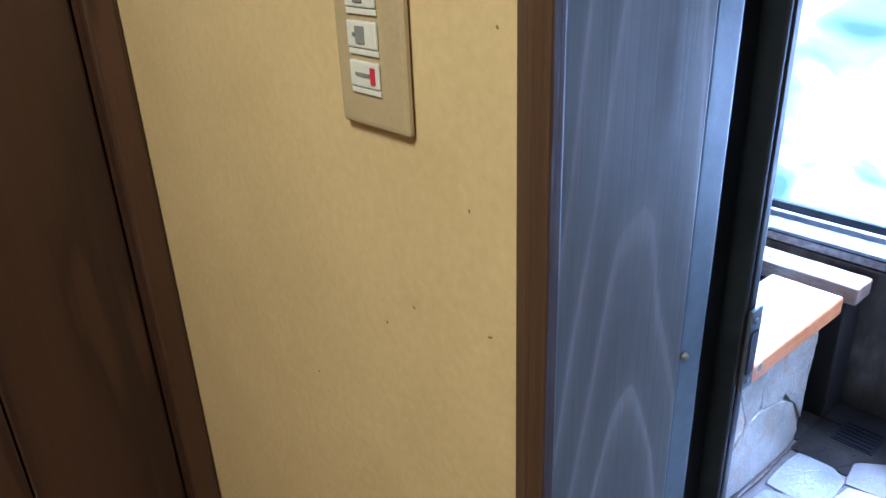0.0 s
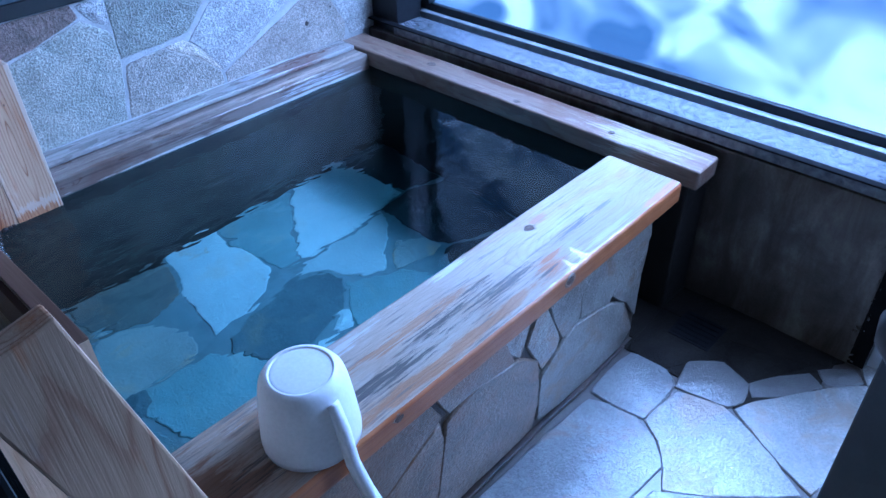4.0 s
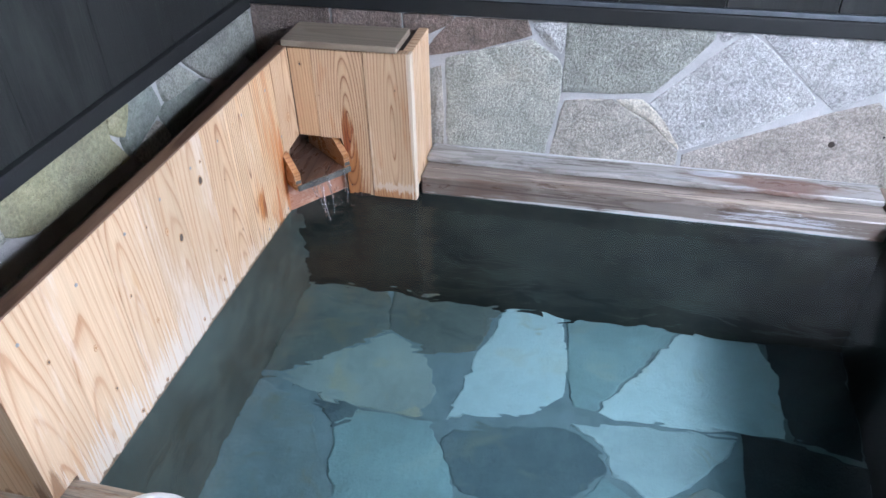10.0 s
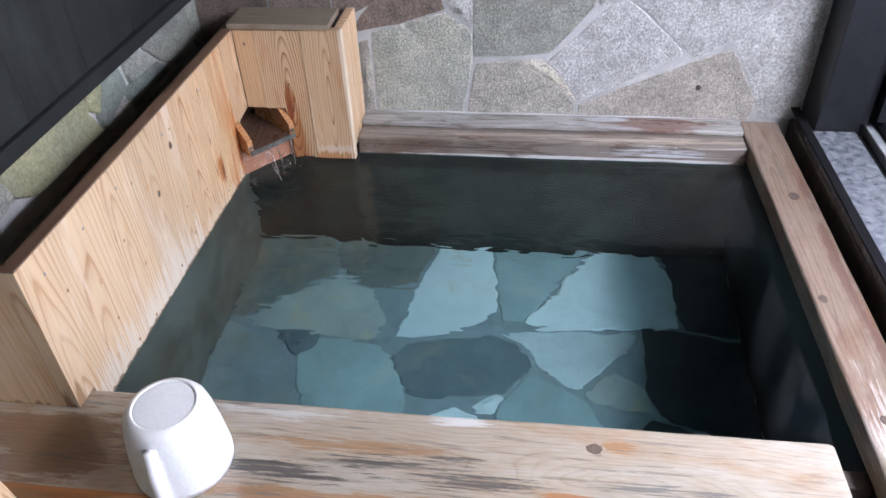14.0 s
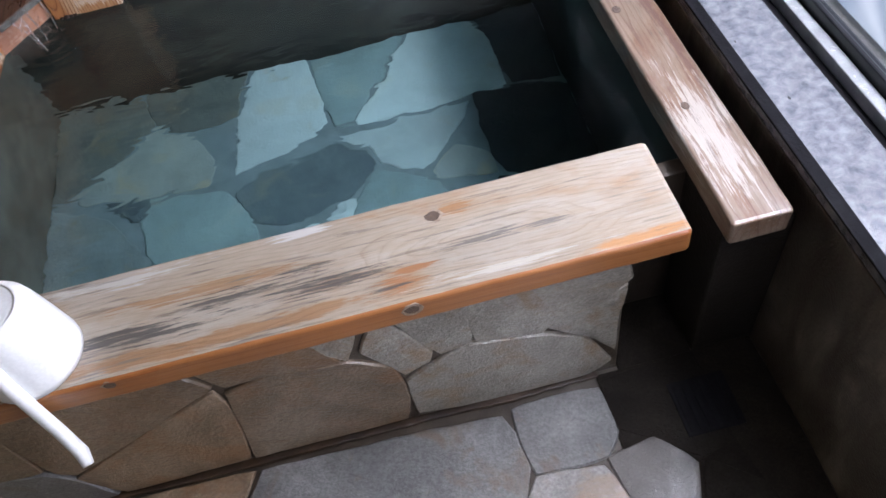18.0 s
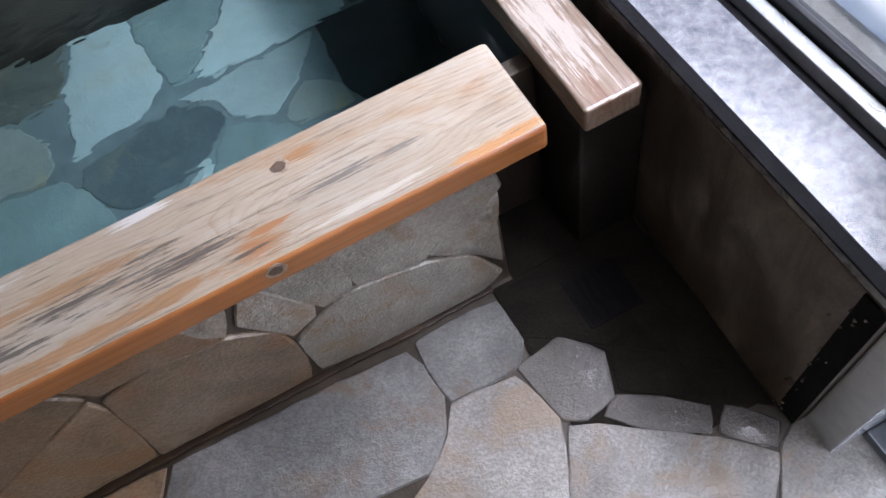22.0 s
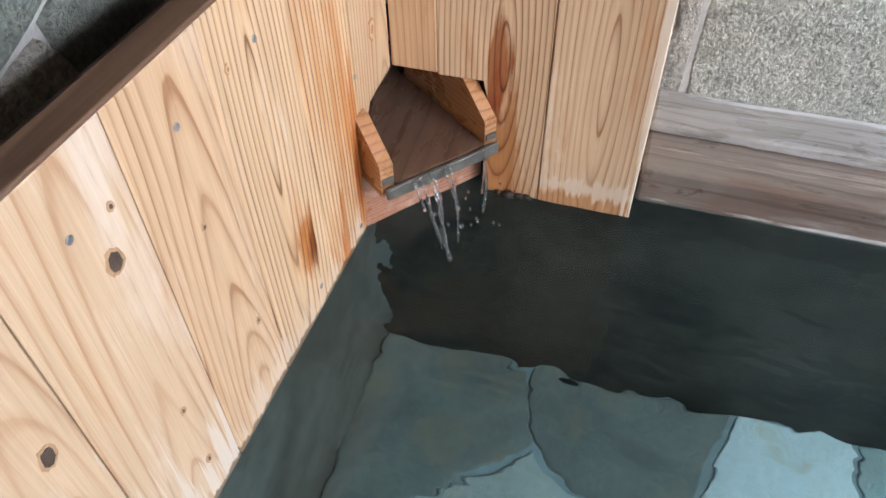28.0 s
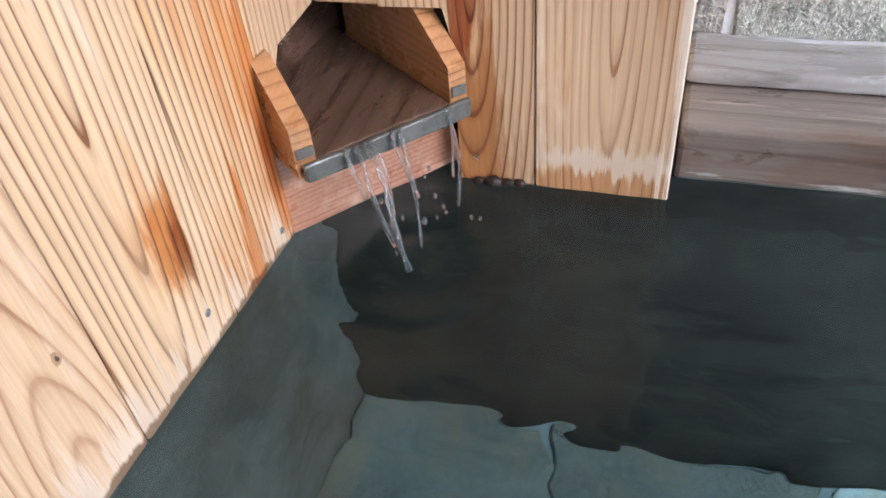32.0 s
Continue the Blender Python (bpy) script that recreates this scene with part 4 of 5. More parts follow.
part("stile_inner", block(1.736, 1.770, 0.925, 1.05, 0.501, HEAD_Z - 0.051, 0.003), M["alu_black"], window)
part("stile_south", block(1.73, 1.770, -0.65, -0.55, 0.501, HEAD_Z - 0.051, 0.003), M["alu_black"], window)
pane = part("pane", block(1.757, 1.762, -0.56, 0.93, 0.495, HEAD_Z - 0.045, 0), M["glass"], window)
pane.visible_shadow = False
rng = random.Random(21)
for k in range(70):
    bm = bmesh.new()
    bmesh.ops.create_icosphere(bm, subdivisions=1, radius=1)
    r = rng.uniform(0.0012, 0.004)
    bmesh.ops.transform(bm, verts=bm.verts, matrix=Matrix.Translation((rng.uniform(1.729, 1.745), rng.uniform(-0.62, 0.85), 0.4781)) @ Matrix.Rotation(rng.uniform(0, 3), 4, "Z") @ Matrix.Diagonal((r * rng.uniform(0.3, 0.8), r * rng.uniform(1, 3), 0.0006, 1)))
    part("mineral_spot", bm, M["lime"], window)
gdoor = thing("door_2", label="glazed aluminium sliding door to the garden", category="door", kind="structure")
part("threshold", block(1.66, 1.77, -1.42, -0.721, -0.02, 0.025, 0.003), M["alu_grey"], gdoor)
part("stile", block(1.70, 1.74, -0.79, -0.721, 0.03, 2.1, 0.003), M["alu_grey"], gdoor)
part("stile", block(1.70, 1.74, -1.42, -1.35, 0.03, 2.1, 0.003), M["alu_grey"], gdoor)
pane = part("pane", block(1.716, 1.722, -1.36, -0.78, 0.03, 2.1, 0), M["frosted"], gdoor)
pane.visible_shadow = False

# corridor in front of the bath
corridor = thing("corridor_floor", label="brown boarded corridor floor one step above the bath", category="floor", kind="structure")
part("boards", block(-1.8, -0.232, SOUTH, 0.06, 0.08, 0.17, 0), M["parquet"], corridor)
cwall = thing("wall_corridor", label="ochre papered corridor wall beside the bath door", category="wall", kind="structure")
part("paper", block(-0.226, -0.2165, -0.580, 1.3, 0.17, CEIL, 0), M["plaster"], cwall)
part("paper_over_door", block(-0.226, -0.2165, -1.40, -0.580, 2.14, CEIL, 0), M["plaster"], cwall)
part("paper_south", block(-0.226, -0.2165, SOUTH, -1.40, 0.17, CEIL, 0), M["plaster"], cwall)
part("corner_trim", block(-0.229, -0.2175, -0.603, -0.5805, 0.17, 2.14, 0.002), M["corner_trim"], cwall, "dark brown corner trim")
rng = random.Random(4)
for y, z in ((-0.565, 1.334), (-0.541, 1.230), (-0.483, 1.144), (-0.557, 1.153), (-0.339, 1.023), (-0.450, 1.119)):
    bm = bmesh.new()
    bmesh.ops.create_icosphere(bm, subdivisions=1, radius=1)
    bmesh.ops.transform(bm, verts=bm.verts, matrix=Matrix.Translation((-0.2261, y, z)) @ Matrix.Rotation(rng.uniform(0, 3), 4, "X") @ Matrix.Diagonal((0.0004, rng.uniform(0.0012, 0.0028), 0.001, 1)))
    part("speck", bm, M["speck"], cwall)
post = thing("door_post", (-0.23, 0.03, 0.17), "dark brown wooden door post in the corridor", "post", kind="structure")
part("casing", block(-0.262, -0.2265, -0.012, 0.030, 0.17, 2.2, 0.006), M["brown"], post)
cnorth = thing("wall_corridor_north", label="dark brown wooden sliding door closing the corridor", category="wall", kind="structure")
part("backing", block(-1.8, -0.227, 0.05, 0.07, -0.4, CEIL, 0), M["brown"], cnorth)
x = -0.263
while x > -1.8:
    part("board", block(max(x - 0.17, -1.8), x - 0.002, 0.018, 0.048, -0.4, CEIL, 0.003), M["brown"], cnorth)
    x -= 0.17
cwest = thing("wall_corridor_west", label="ochre papered corridor wall", category="wall", kind="structure")
part("core", block(-1.8, -1.7, SOUTH, 1.2, 0.17, CEIL, 0), M["plaster"], cwest)

# bath door: lining, frame and leaf
JY = -0.602
jamb = thing("door_frame", (0, JY, 0.17), "grey wooden lining and dark aluminium frame of the bath door", "door frame", kind="structure")
part("lining", block(-0.222, -0.0865, JY, JY + 0.03, 0.17, 2.12, 0.002), M["lining"], jamb, "grey-brown board with arched grain")
part("lining", block(-0.222, -0.0865, -1.385, -1.36, 0.17, 2.12, 0.002), M["lining"], jamb)
part("stop", block(-0.086, -0.052, JY + 0.002, JY + 0.045, 0.15, 2.12, 0.004, 3), M["alu_grey"], jamb, "dull grey aluminium stop")
part("rebate", block(-0.0515, -0.0125, JY + 0.012, JY + 0.045, 0.15, 2.12, 0.001), M["alu_black"], jamb)
part("frame_lip", block(-0.012, -0.0075, JY - 0.006, JY + 0.04, 0.15, 2.12, 0.0015), M["alu_blue"], jamb, "blue-black aluminium lip")
part("outer_frame", block(-0.007, 0.003, JY - 0.007, JY + 0.06, 0.15, 2.12, 0.002), M["alu_black"], jamb)
part("head", block(-0.222, 0.06, -1.385, JY + 0.03, 2.121, 2.16, 0.002), M["alu_black"], jamb)
part("sill", block(-0.222, 0.06, -1.36, JY - 0.008, 0.09, 0.16, 0.004), M["alu_grey"], jamb)
part("hinge_jamb", block(-0.075, 0.02, -1.385, -1.335, 0.161, 2.12, 0.002), M["alu_black"], jamb)
strike = part("strike_plate", block(-0.009, 0.008, JY - 0.0105, JY - 0.0075, 1.034, 1.106, 0.0012), M["alu_grey"], jamb, "small grey metal strike plate")
part("latch_hole", block(-0.006, 0.003, JY - 0.0115, JY - 0.0107, 1.049, 1.087, 0), M["alu_black"], strike)
for z in (1.0955, 1.0425):
    bm = lathe([(0.0028, 0.0), (0.0028, 0.0006), (0.002, 0.0011)], (0, 0, 0), 10)
    bmesh.ops.transform(bm, verts=bm.verts, matrix=pose(-0.001, JY - 0.0106, z, 90))
    part("screw", bm, M["steel"], strike)
bm = bmesh.new()
bmesh.ops.create_uvsphere(bm, u_segments=10, v_segments=6, radius=0.0032)
bmesh.ops.transform(bm, verts=bm.verts, matrix=Matrix.Translation((-0.079, JY + 0.001, 1.094)))
part("screw", bm, M["steel"], jamb, "bright screw head", True)

leaf = thing("bath_door", (0.02, -1.33, 0.17), "half-open bath door of dark aluminium with frosted glass", "door")
swing = Matrix.Translation((0.0, -1.31, 0)) @ Matrix.Rotation(radians(-LEAF_TURN), 4, "Z")


def swung(bm):
    bmesh.ops.transform(bm, verts=bm.verts, matrix=swing)
    return bm


part("hinge_stile", swung(block(-0.018, 0.018, 0.03, 0.1, 0.18, 2.1, 0.003)), M["alu_stile"], leaf)
stile = part("lock_stile", swung(block(-0.018, 0.018, 0.615, 0.70, 0.18, 2.1, 0.003)), M["alu_stile"], leaf)
part("top_rail", swung(block(-0.018, 0.018, 0.101, 0.614, 2.0, 2.1, 0.003)), M["alu_stile"], leaf)
part("bottom_rail", swung(block(-0.018, 0.018, 0.101, 0.614, 0.18, 0.36, 0.003)), M["alu_stile"], leaf)
part("glazing_bead", swung(block(-0.0195, 0.0195, 0.606, 0.6145, 0.361, 1.999, 0.0015)), M["alu_grey"], leaf, "blue-grey glazing bead")
pane = part("glass", swung(block(-0.003, 0.003, 0.095, 0.607, 0.35, 2.01, 0)), M["frosted"], leaf, "milky frosted glass")
for side in (-1, 1):
    part("rose", swung(block(side * 0.0215 - 0.003, side * 0.0215 + 0.003, 0.642, 0.676, 0.985, 1.132, 0.0028, 3)), M["bronze"], stile, "dark handle plate")
    bm = tube([(side * 0.024, 0.662, 0), (side * 0.045, 0.664, 0), (side * 0.058, 0.662, 0), (side * 0.066, 0.652, 0), (side * 0.069, 0.635, 0), (side * 0.068, 0.60, 0), (side * 0.066, 0.56, 0), (side * 0.065, 0.546, 0), (side * 0.065, 0.540, 0), (side * 0.065, 0.537, 0)],
              [0.0075, 0.0080, 0.0085, 0.0085, 0.0080, 0.0075, 0.0075, 0.0068, 0.0045, 0.0015], 18)
    for v in bm.verts:
        v.co.z = 1.044 + v.co.z * (1.55 if v.co.y < 0.65 else 1.3) + 0.05 * max(0.0, 0.64 - v.co.y)
    part("lever", swung(bm), M["bronze"], stile, "dark bronze lever handle", True)

# ---- the tub ----
tub = thing("bath_tub", (0.75, 0.45, TUB_Z), "sunken stone-lined bath tub with a timber rim", "bath tub")
part("front_wall", block(WEST, 1.31, -0.1765, -0.012, -0.25, 0.373, 0.003), M["mortar_dark"], tub)
# recess back and right wall coloured dark in place of shade
part("front_wall_end", block(1.311, 1.46, -0.045, -0.012, -0.25, 0.375, 0.003), M["black_brown"], tub, "concrete coloured black-brown for the shade it lies in")
part("right_wall", block(1.461, EAST - 0.001, -0.185, NORTH + 0.01, -0.25, 0.376, 0.006), M["u_wall"], tub, "concrete coloured black-brown for the shade it lies in")
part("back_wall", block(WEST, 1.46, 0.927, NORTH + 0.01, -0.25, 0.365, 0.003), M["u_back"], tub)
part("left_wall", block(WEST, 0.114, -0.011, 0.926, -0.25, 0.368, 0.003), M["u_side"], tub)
bed = part("tub_bed", block(0.115, 1.46, -0.011, 0.926, -0.26, TUB_Z - 0.0035, 0), M["u_joint"], tub)
rail = thing("front_rail", (0.7, -0.1, 0.388), "worn weathered plank on the front edge of the bath", "rail")
part("plank", worn_block(WEST + 0.002, 1.40, -0.2, 0.0, 0.374, RAIL_Z, 0.008, 60, 0.0014), M["rail"], rail)
board = rail.children[0].data
board.materials.append(M["rail_front"])
for p in board.polygons:
    if p.normal.y < -0.45:
        p.material_index = 1
for x, y, z, r, up in ((1.027, -0.048, RAIL_Z, 0.013, True), (0.963, -0.2, 0.408, 0.012, False), (0.50, -0.2, 0.412, 0.010, False)):
    for grow, lift, mt in ((1.3, 0.0004, "knot_rim_grey"), (0.85, 0.0009, "knot")):
        bm = lathe([(1.0, -3.0), (1.0, -0.4), (0.93, 0.0)], (0, 0, 0), 18)
        for v in bm.verts:
            v.co.x += 0.3 * noise.noise(Vector((v.co.x * 2 + x * 9, v.co.y * 2, grow)))
            v.co.y += 0.3 * noise.noise(Vector((v.co.x * 2, v.co.y * 2 + x * 5, grow)))
        bmesh.ops.transform(bm, verts=bm.verts, matrix=Matrix.Translation((x, y, z)) @ (pose(0, 0, 0) if up else pose(0, 0, 0, 90)) @ Matrix.Translation((0, 0, lift)) @ Matrix.Diagonal((r * grow * 1.15, r * grow * 0.9, 0.001, 1)))
        part("knot", bm, M[mt], rail, "dark cracked oval knot")
sill = thing("window_side_sill", (1.5, 0.4, 0.377), "wet reddish-brown timber sill beside the window", "sill")
part("beam", worn_block(1.455, 1.552, -0.21, NORTH - 0.002, 0.378, 0.430, 0.006, 50, 0.002, 3), M["sill_y"], sill)
for x, y, r in ((1.474, 0.341, 0.009), (1.506, 0.695, 0.012), (1.49, 0.05, 0.007)):
    bm = lathe([(1.0, -1.0), (1.0, 0.0), (0.9, 0.5)], (0, 0, 0), 16)
    bmesh.ops.transform(bm, verts=bm.verts, matrix=Matrix.Translation((x, y, 0.4305)) @ Matrix.Diagonal((r, r * 1.3, 0.001, 1)))
    part("knot", bm, M["knot"], sill, "dark oval knot")
bsill = thing("back_sill", (0.95, 1.0, 0.366), "dark wet stepped timber sill along the stone wall", "sill")
part("beam", worn_block(0.440, 1.453, 0.922, 1.02, 0.366, 0.419, 0.005, 50, 0.002, 7), M["sill_x"], bsill)
part("upper_step", worn_block(0.440, 1.453, 0.985, NORTH + 0.001, 0.42, 0.434, 0.004, 50, 0.002, 9), M["sill_scale"], bsill)
water = thing("bath_water", (0.8, 0.45, WATER_Z), "clear still bluish hot-spring water filling the bath", "water", kind="structure")
bm = bmesh.new()
bmesh.ops.create_grid(bm, x_segments=190, y_segments=140, size=0.5)
bmesh.ops.transform(bm, verts=bm.verts, matrix=Matrix.Translation((0.805, 0.462, WATER_Z)) @ Matrix.Diagonal((1.312, 0.944, 1, 1)))
for v in bm.verts:
    away = math.hypot(v.co.x - 0.268, v.co.y - 0.785)
    ring = 0.0016 * math.exp(-away / 0.10) * math.sin(away * 2 * math.pi / 0.036)
    v.co.z += ring + (0.0004 + 0.0008 * math.exp(-away / 0.3)) * noise.noise(Vector((v.co.x * 22, v.co.y * 22, 2.0)))
surface = part("surface", bm, M["water"], water, smooth=True, solid=False)
surface.visible_shadow = False

# ---- floor drain ----
drain = thing("floor_drain", (1.44, -0.30, 0.0), "slotted drain grate in the floor recess, coloured black for its shade", "drain")
# black like the shade painted round it
part("rim", block(1.385, 1.495, -0.352, -0.242, -0.004, 0.0035, 0.002), M["edge_black"], drain)
for k in range(6):
    part("bar", block(1.392 + 0.0175 * k, 1.400 + 0.0175 * k, -0.345, -0.249, 0.0037, 0.0062, 0.001), M["edge_black"], drain)

# ---- left box with the spout ----
box = thing("water_trough", (0.1, 0.4, 0.34), "long open trough of new light softwood planks along the wall", "trough")
TOP = 0.725
edges = [-0.045, 0.07, 0.20, 0.30, 0.40, 0.50, 0.592, 0.70, 0.80]
FACE = 0.164
part("plank", prism([(-0.0444, 0.429), (0.003, 0.429), (0.003, 0.3705), (0.0694, 0.3705), (0.0694, TOP), (-0.0444, TOP)], "x", FACE - 0.024, FACE), M["hinoki_worn"], box)
for a, c in zip(edges[1:], edges[2:]):
    part("plank", block(FACE - 0.024, FACE, a + 0.0006, c - 0.0006, 0.3705, TOP, 0.0012, 1), M[{0.70: "hinoki_edge", 0.592: "hinoki_patch", 0.50: "hinoki_z"}.get(a, "hinoki_worn")], box)
part("plank", prism([(0.801, 0.3705), (0.806, 0.480), (0.828, 0.511), (0.887, 0.517), (0.887, TOP), (0.801, TOP)], "x", FACE - 0.024, FACE), M["hinoki_z"], box)
part("end_panel", block(WEST + 0.003, FACE - 0.0245, -0.043, -0.02, 0.412, TOP - 0.003, 0.002), M["hinoki_end"], box)
part("top_edge", block(FACE - 0.024, FACE + 0.0006, -0.0444, 0.887, TOP + 0.0003, TOP + 0.004, 0.0012), M["rim"], box, "dark wet top edge")
part("rim", block(FACE - 0.034, FACE - 0.0245, -0.019, 1.04, 0.64, TOP - 0.002, 0.001), M["rim"], box, "dark wet inner rim")
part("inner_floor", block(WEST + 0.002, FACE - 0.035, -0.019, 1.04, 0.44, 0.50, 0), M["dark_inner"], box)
head = thing("spout_box", (0.3, 0.98, 0.34), "corner box of light softwood planks with the water outlet", "box")
PY = 0.888
part("plank", block(FACE + 0.001, 0.216, PY, PY + 0.022, 0.517, TOP, 0.0012, 1), M["hinoki_lines"], head)
part("plank", prism([(0.217, 0.516), (0.266, 0.517), (0.271, 0.495), (0.272, 0.3705), (0.333, 0.3705), (0.333, TOP), (0.217, TOP)], "y", PY, PY + 0.022), M["hinoki_arc"], head)
part("plank", block(0.334, 0.438, PY - 0.001, PY + 0.022, 0.3705, TOP + 0.002, 0.0012, 1), M["hinoki_zx"], head)
part("side_plank", block(0.416, 0.438, PY + 0.0225, 1.046, 0.40, TOP + 0.002, 0.0012, 1), M["hinoki_z"], head)
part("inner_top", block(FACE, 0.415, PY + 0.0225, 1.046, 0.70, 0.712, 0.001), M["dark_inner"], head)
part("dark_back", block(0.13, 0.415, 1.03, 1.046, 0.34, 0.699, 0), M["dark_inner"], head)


def screw_head(x, y, z, out, parent, r=0.0029):
    """A countersunk screw head, facing along x or y, with a cross slot."""
    bm = lathe([(r, 0.0), (r, 0.0006), (r * 0.8, 0.0011)], (0, 0, 0), 12)
    spin = pose(x, y, z, 0, 90) if out == "x" else pose(x, y, z, 90)
    bmesh.ops.transform(bm, verts=bm.verts, matrix=spin)
    return part("screw", bm, M["steel"], parent, "small steel screw head")


def knot_mark(x, y, z, ry, rz, parent, out="x", heart="knot_ring", core=0.42):
    """An oval knot, slightly proud, with a ring and a darker heart."""
    rings = ((1.0, 0.0003, "knot_ring"), (0.78, 0.0007, "knot_pale"), (core, 0.0010, heart)) if heart == "knot_ring" else ((1.0, 0.0003, "knot_halo"), (core, 0.0007, heart))
    for grow, lift, mt in rings:
        bm = lathe([(1.0, -1.0), (1.0, 0.0), (0.9, 0.4)], (0, 0, 0), 16)
        for v in bm.verts:
            v.co.x += 0.35 * noise.noise(Vector((v.co.x * 1.6 + y * 9, v.co.y * 1.6, z * 7 + grow)))
            v.co.y += 0.35 * noise.noise(Vector((v.co.x * 1.6, v.co.y * 1.6 + z * 9, x * 7 + grow)))
        bmesh.ops.transform(bm, verts=bm.verts, matrix=(Matrix.Translation((x + lift, y, z)) @ Matrix.Rotation(radians(90), 4, "Y") if out == "x" else Matrix.Translation((x, y - lift, z)) @ Matrix.Rotation(radians(90), 4, "X") @ Matrix.Rotation(radians(90), 4, "Z")) @ Matrix.Diagonal((rz * grow, ry * grow, 0.0004, 1)))
        part("knot", bm, M[mt], parent)


for y, z in ((0.55, 0.679), (0.65, 0.682), (0.76, 0.683), (0.799, 0.558), (0.774, 0.387), (0.673, 0.399), (0.45, 0.68), (0.35, 0.68), (0.25, 0.682), (0.13, 0.68), (0.01, 0.68)):
    screw_head(FACE, y, z, "x", box)
for y, z, a, c in ((0.847, 0.581, 0.007, 0.012), (0.612, 0.681, 0.0028, 0.004), (0.345, 0.62, 0.005, 0.007), (0.26, 0.50, 0.004, 0.006), (0.12, 0.57, 0.004, 0.006)):
    knot_mark(FACE, y, z, a, c, box)
for y, z, a, c in ((0.469, 0.644, 0.0075, 0.0105), (0.376, 0.586, 0.0065, 0.010)):
    knot_mark(FACE, y, z, a, c, box, heart="knot", core=0.68)
for y, z, a, c in ((0.236, 0.384, 0.004, 0.005), (0.161, 0.389, 0.004, 0.005), (0.468, 0.421, 0.0035, 0.005), (0.377, 0.399, 0.0035, 0.005), (0.482, 0.675, 0.003, 0.004), (0.466, 0.493, 0.003, 0.0045), (0.128, 0.477, 0.0035, 0.0055), (0.545, 0.60, 0.003, 0.004), (0.30, 0.66, 0.003, 0.0045), (0.22, 0.585, 0.003, 0.004), (0.04, 0.62, 0.0035, 0.005), (0.57, 0.47, 0.0028, 0.004)):
    knot_mark(FACE, y, z, a, c, box, heart="knot")
for x, z, a, c in ((0.19, 0.69, 0.005, 0.007), (0.226, 0.62, 0.0025, 0.003), (0.40, 0.645, 0.003, 0.004)):
    knot_mark(x, PY - 0.0012, z, a, c, head, "y", "knot")
lid = thing("lid_board", (0.28, 0.95, 0.73), "loose grey-brown wooden lid on the corner box", "lid")
part("board", block(0.155, 0.41, PY - 0.006, 0.995, 0.7285, 0.7435, 0.003), M["lid"], lid)

spout = thing("water_spout", (0.24, 0.82, 0.375), "dark wet wooden spout with low side boards, water running off", "spout")
turn = Matrix.Translation((0.240, 0.821, 0)) @ Matrix.Rotation(radians(-128.5), 4, "Z")


def turned(bm):
    bmesh.ops.transform(bm, verts=bm.verts, matrix=turn)
    return bm


# local x along the lip, local y back into the box
cheek = [(-0.16, 0.4435), (0.0, 0.4435), (0.0, 0.482), (-0.043, 0.5165), (-0.16, 0.520)]
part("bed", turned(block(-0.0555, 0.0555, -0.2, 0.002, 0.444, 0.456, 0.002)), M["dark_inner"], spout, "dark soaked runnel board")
part("side_board", turned(prism(cheek, "x", -0.071, -0.056)), M["spout"], spout)
part("side_board", turned(prism(cheek, "x", 0.056, 0.071)), M["spout"], spout)
part("apron", turned(block(-0.084, 0.080, -0.055, -0.04, 0.3705, 0.4425, 0.002)), M["apron"], spout, "reddish wet board under the lip")
part("lip", turned(worn_block(-0.0685, 0.0685, 0.0035, 0.0085, 0.4425, 0.4575, 0.002, 18, 0.0016)), M["lip"], spout, "slimy grey front edge of the runnel")
for u0 in (-0.071, 0.056):
    part("end_crust", turned(block(u0 + 0.001, u0 + 0.014, 0.0005, 0.0025, 0.459, 0.467, 0.001)), M["lip"], spout)
jets = thing("water_jets", (0.25, 0.8, WATER_Z), "thin clear streams of hot water falling from the spout", "water")
for k, (u, out, r, low) in enumerate(((-0.049, 0.006, 0.0024, 1.0), (-0.046, 0.009, 0.0016, 0.8), (-0.004, 0.026, 0.0026, 0.75), (0.002, 0.030, 0.0018, 1.0), (0.024, 0.046, 0.0034, 1.0), (0.031, 0.038, 0.0028, 0.9), (0.038, 0.028, 0.0024, 0.6), (0.018, 0.034, 0.0018, 0.75))):
    steps = [low * n / 13 for n in range(14)]
    path = [turn @ Vector((u + 0.0035 * math.sin(7 * q + 2.1 * k) * q, 0.0085 + out * q, 0.457 - 0.003 * q - 0.082 * q * q)) for q in steps]
    part("stream", tube(path, [0.7 * r * (0.45 + 0.85 * abs(math.sin(1.9 * n + 1.3 * k))) for n in range(14)], 8), M["jet"], jets, smooth=True)
rng = random.Random(5)
for k in range(16):
    q = rng.uniform(0.55, 1.0)
    at = turn @ Vector((rng.choice((-0.048, -0.008, 0.022, 0.03)) + rng.uniform(-0.008, 0.008), 0.012 + rng.uniform(0.02, 0.045) * q, 0.457 - 0.08 * q * q))
    bm = bmesh.new()
    bmesh.ops.create_icosphere(bm, subdivisions=2, radius=rng.uniform(0.0012, 0.0026))
    bmesh.ops.transform(bm, verts=bm.verts, matrix=Matrix.Translation(at) @ Matrix.Diagonal((0.85, 0.85, 1.5, 1)))
    part("drop", bm, M["jet"], jets, smooth=True)

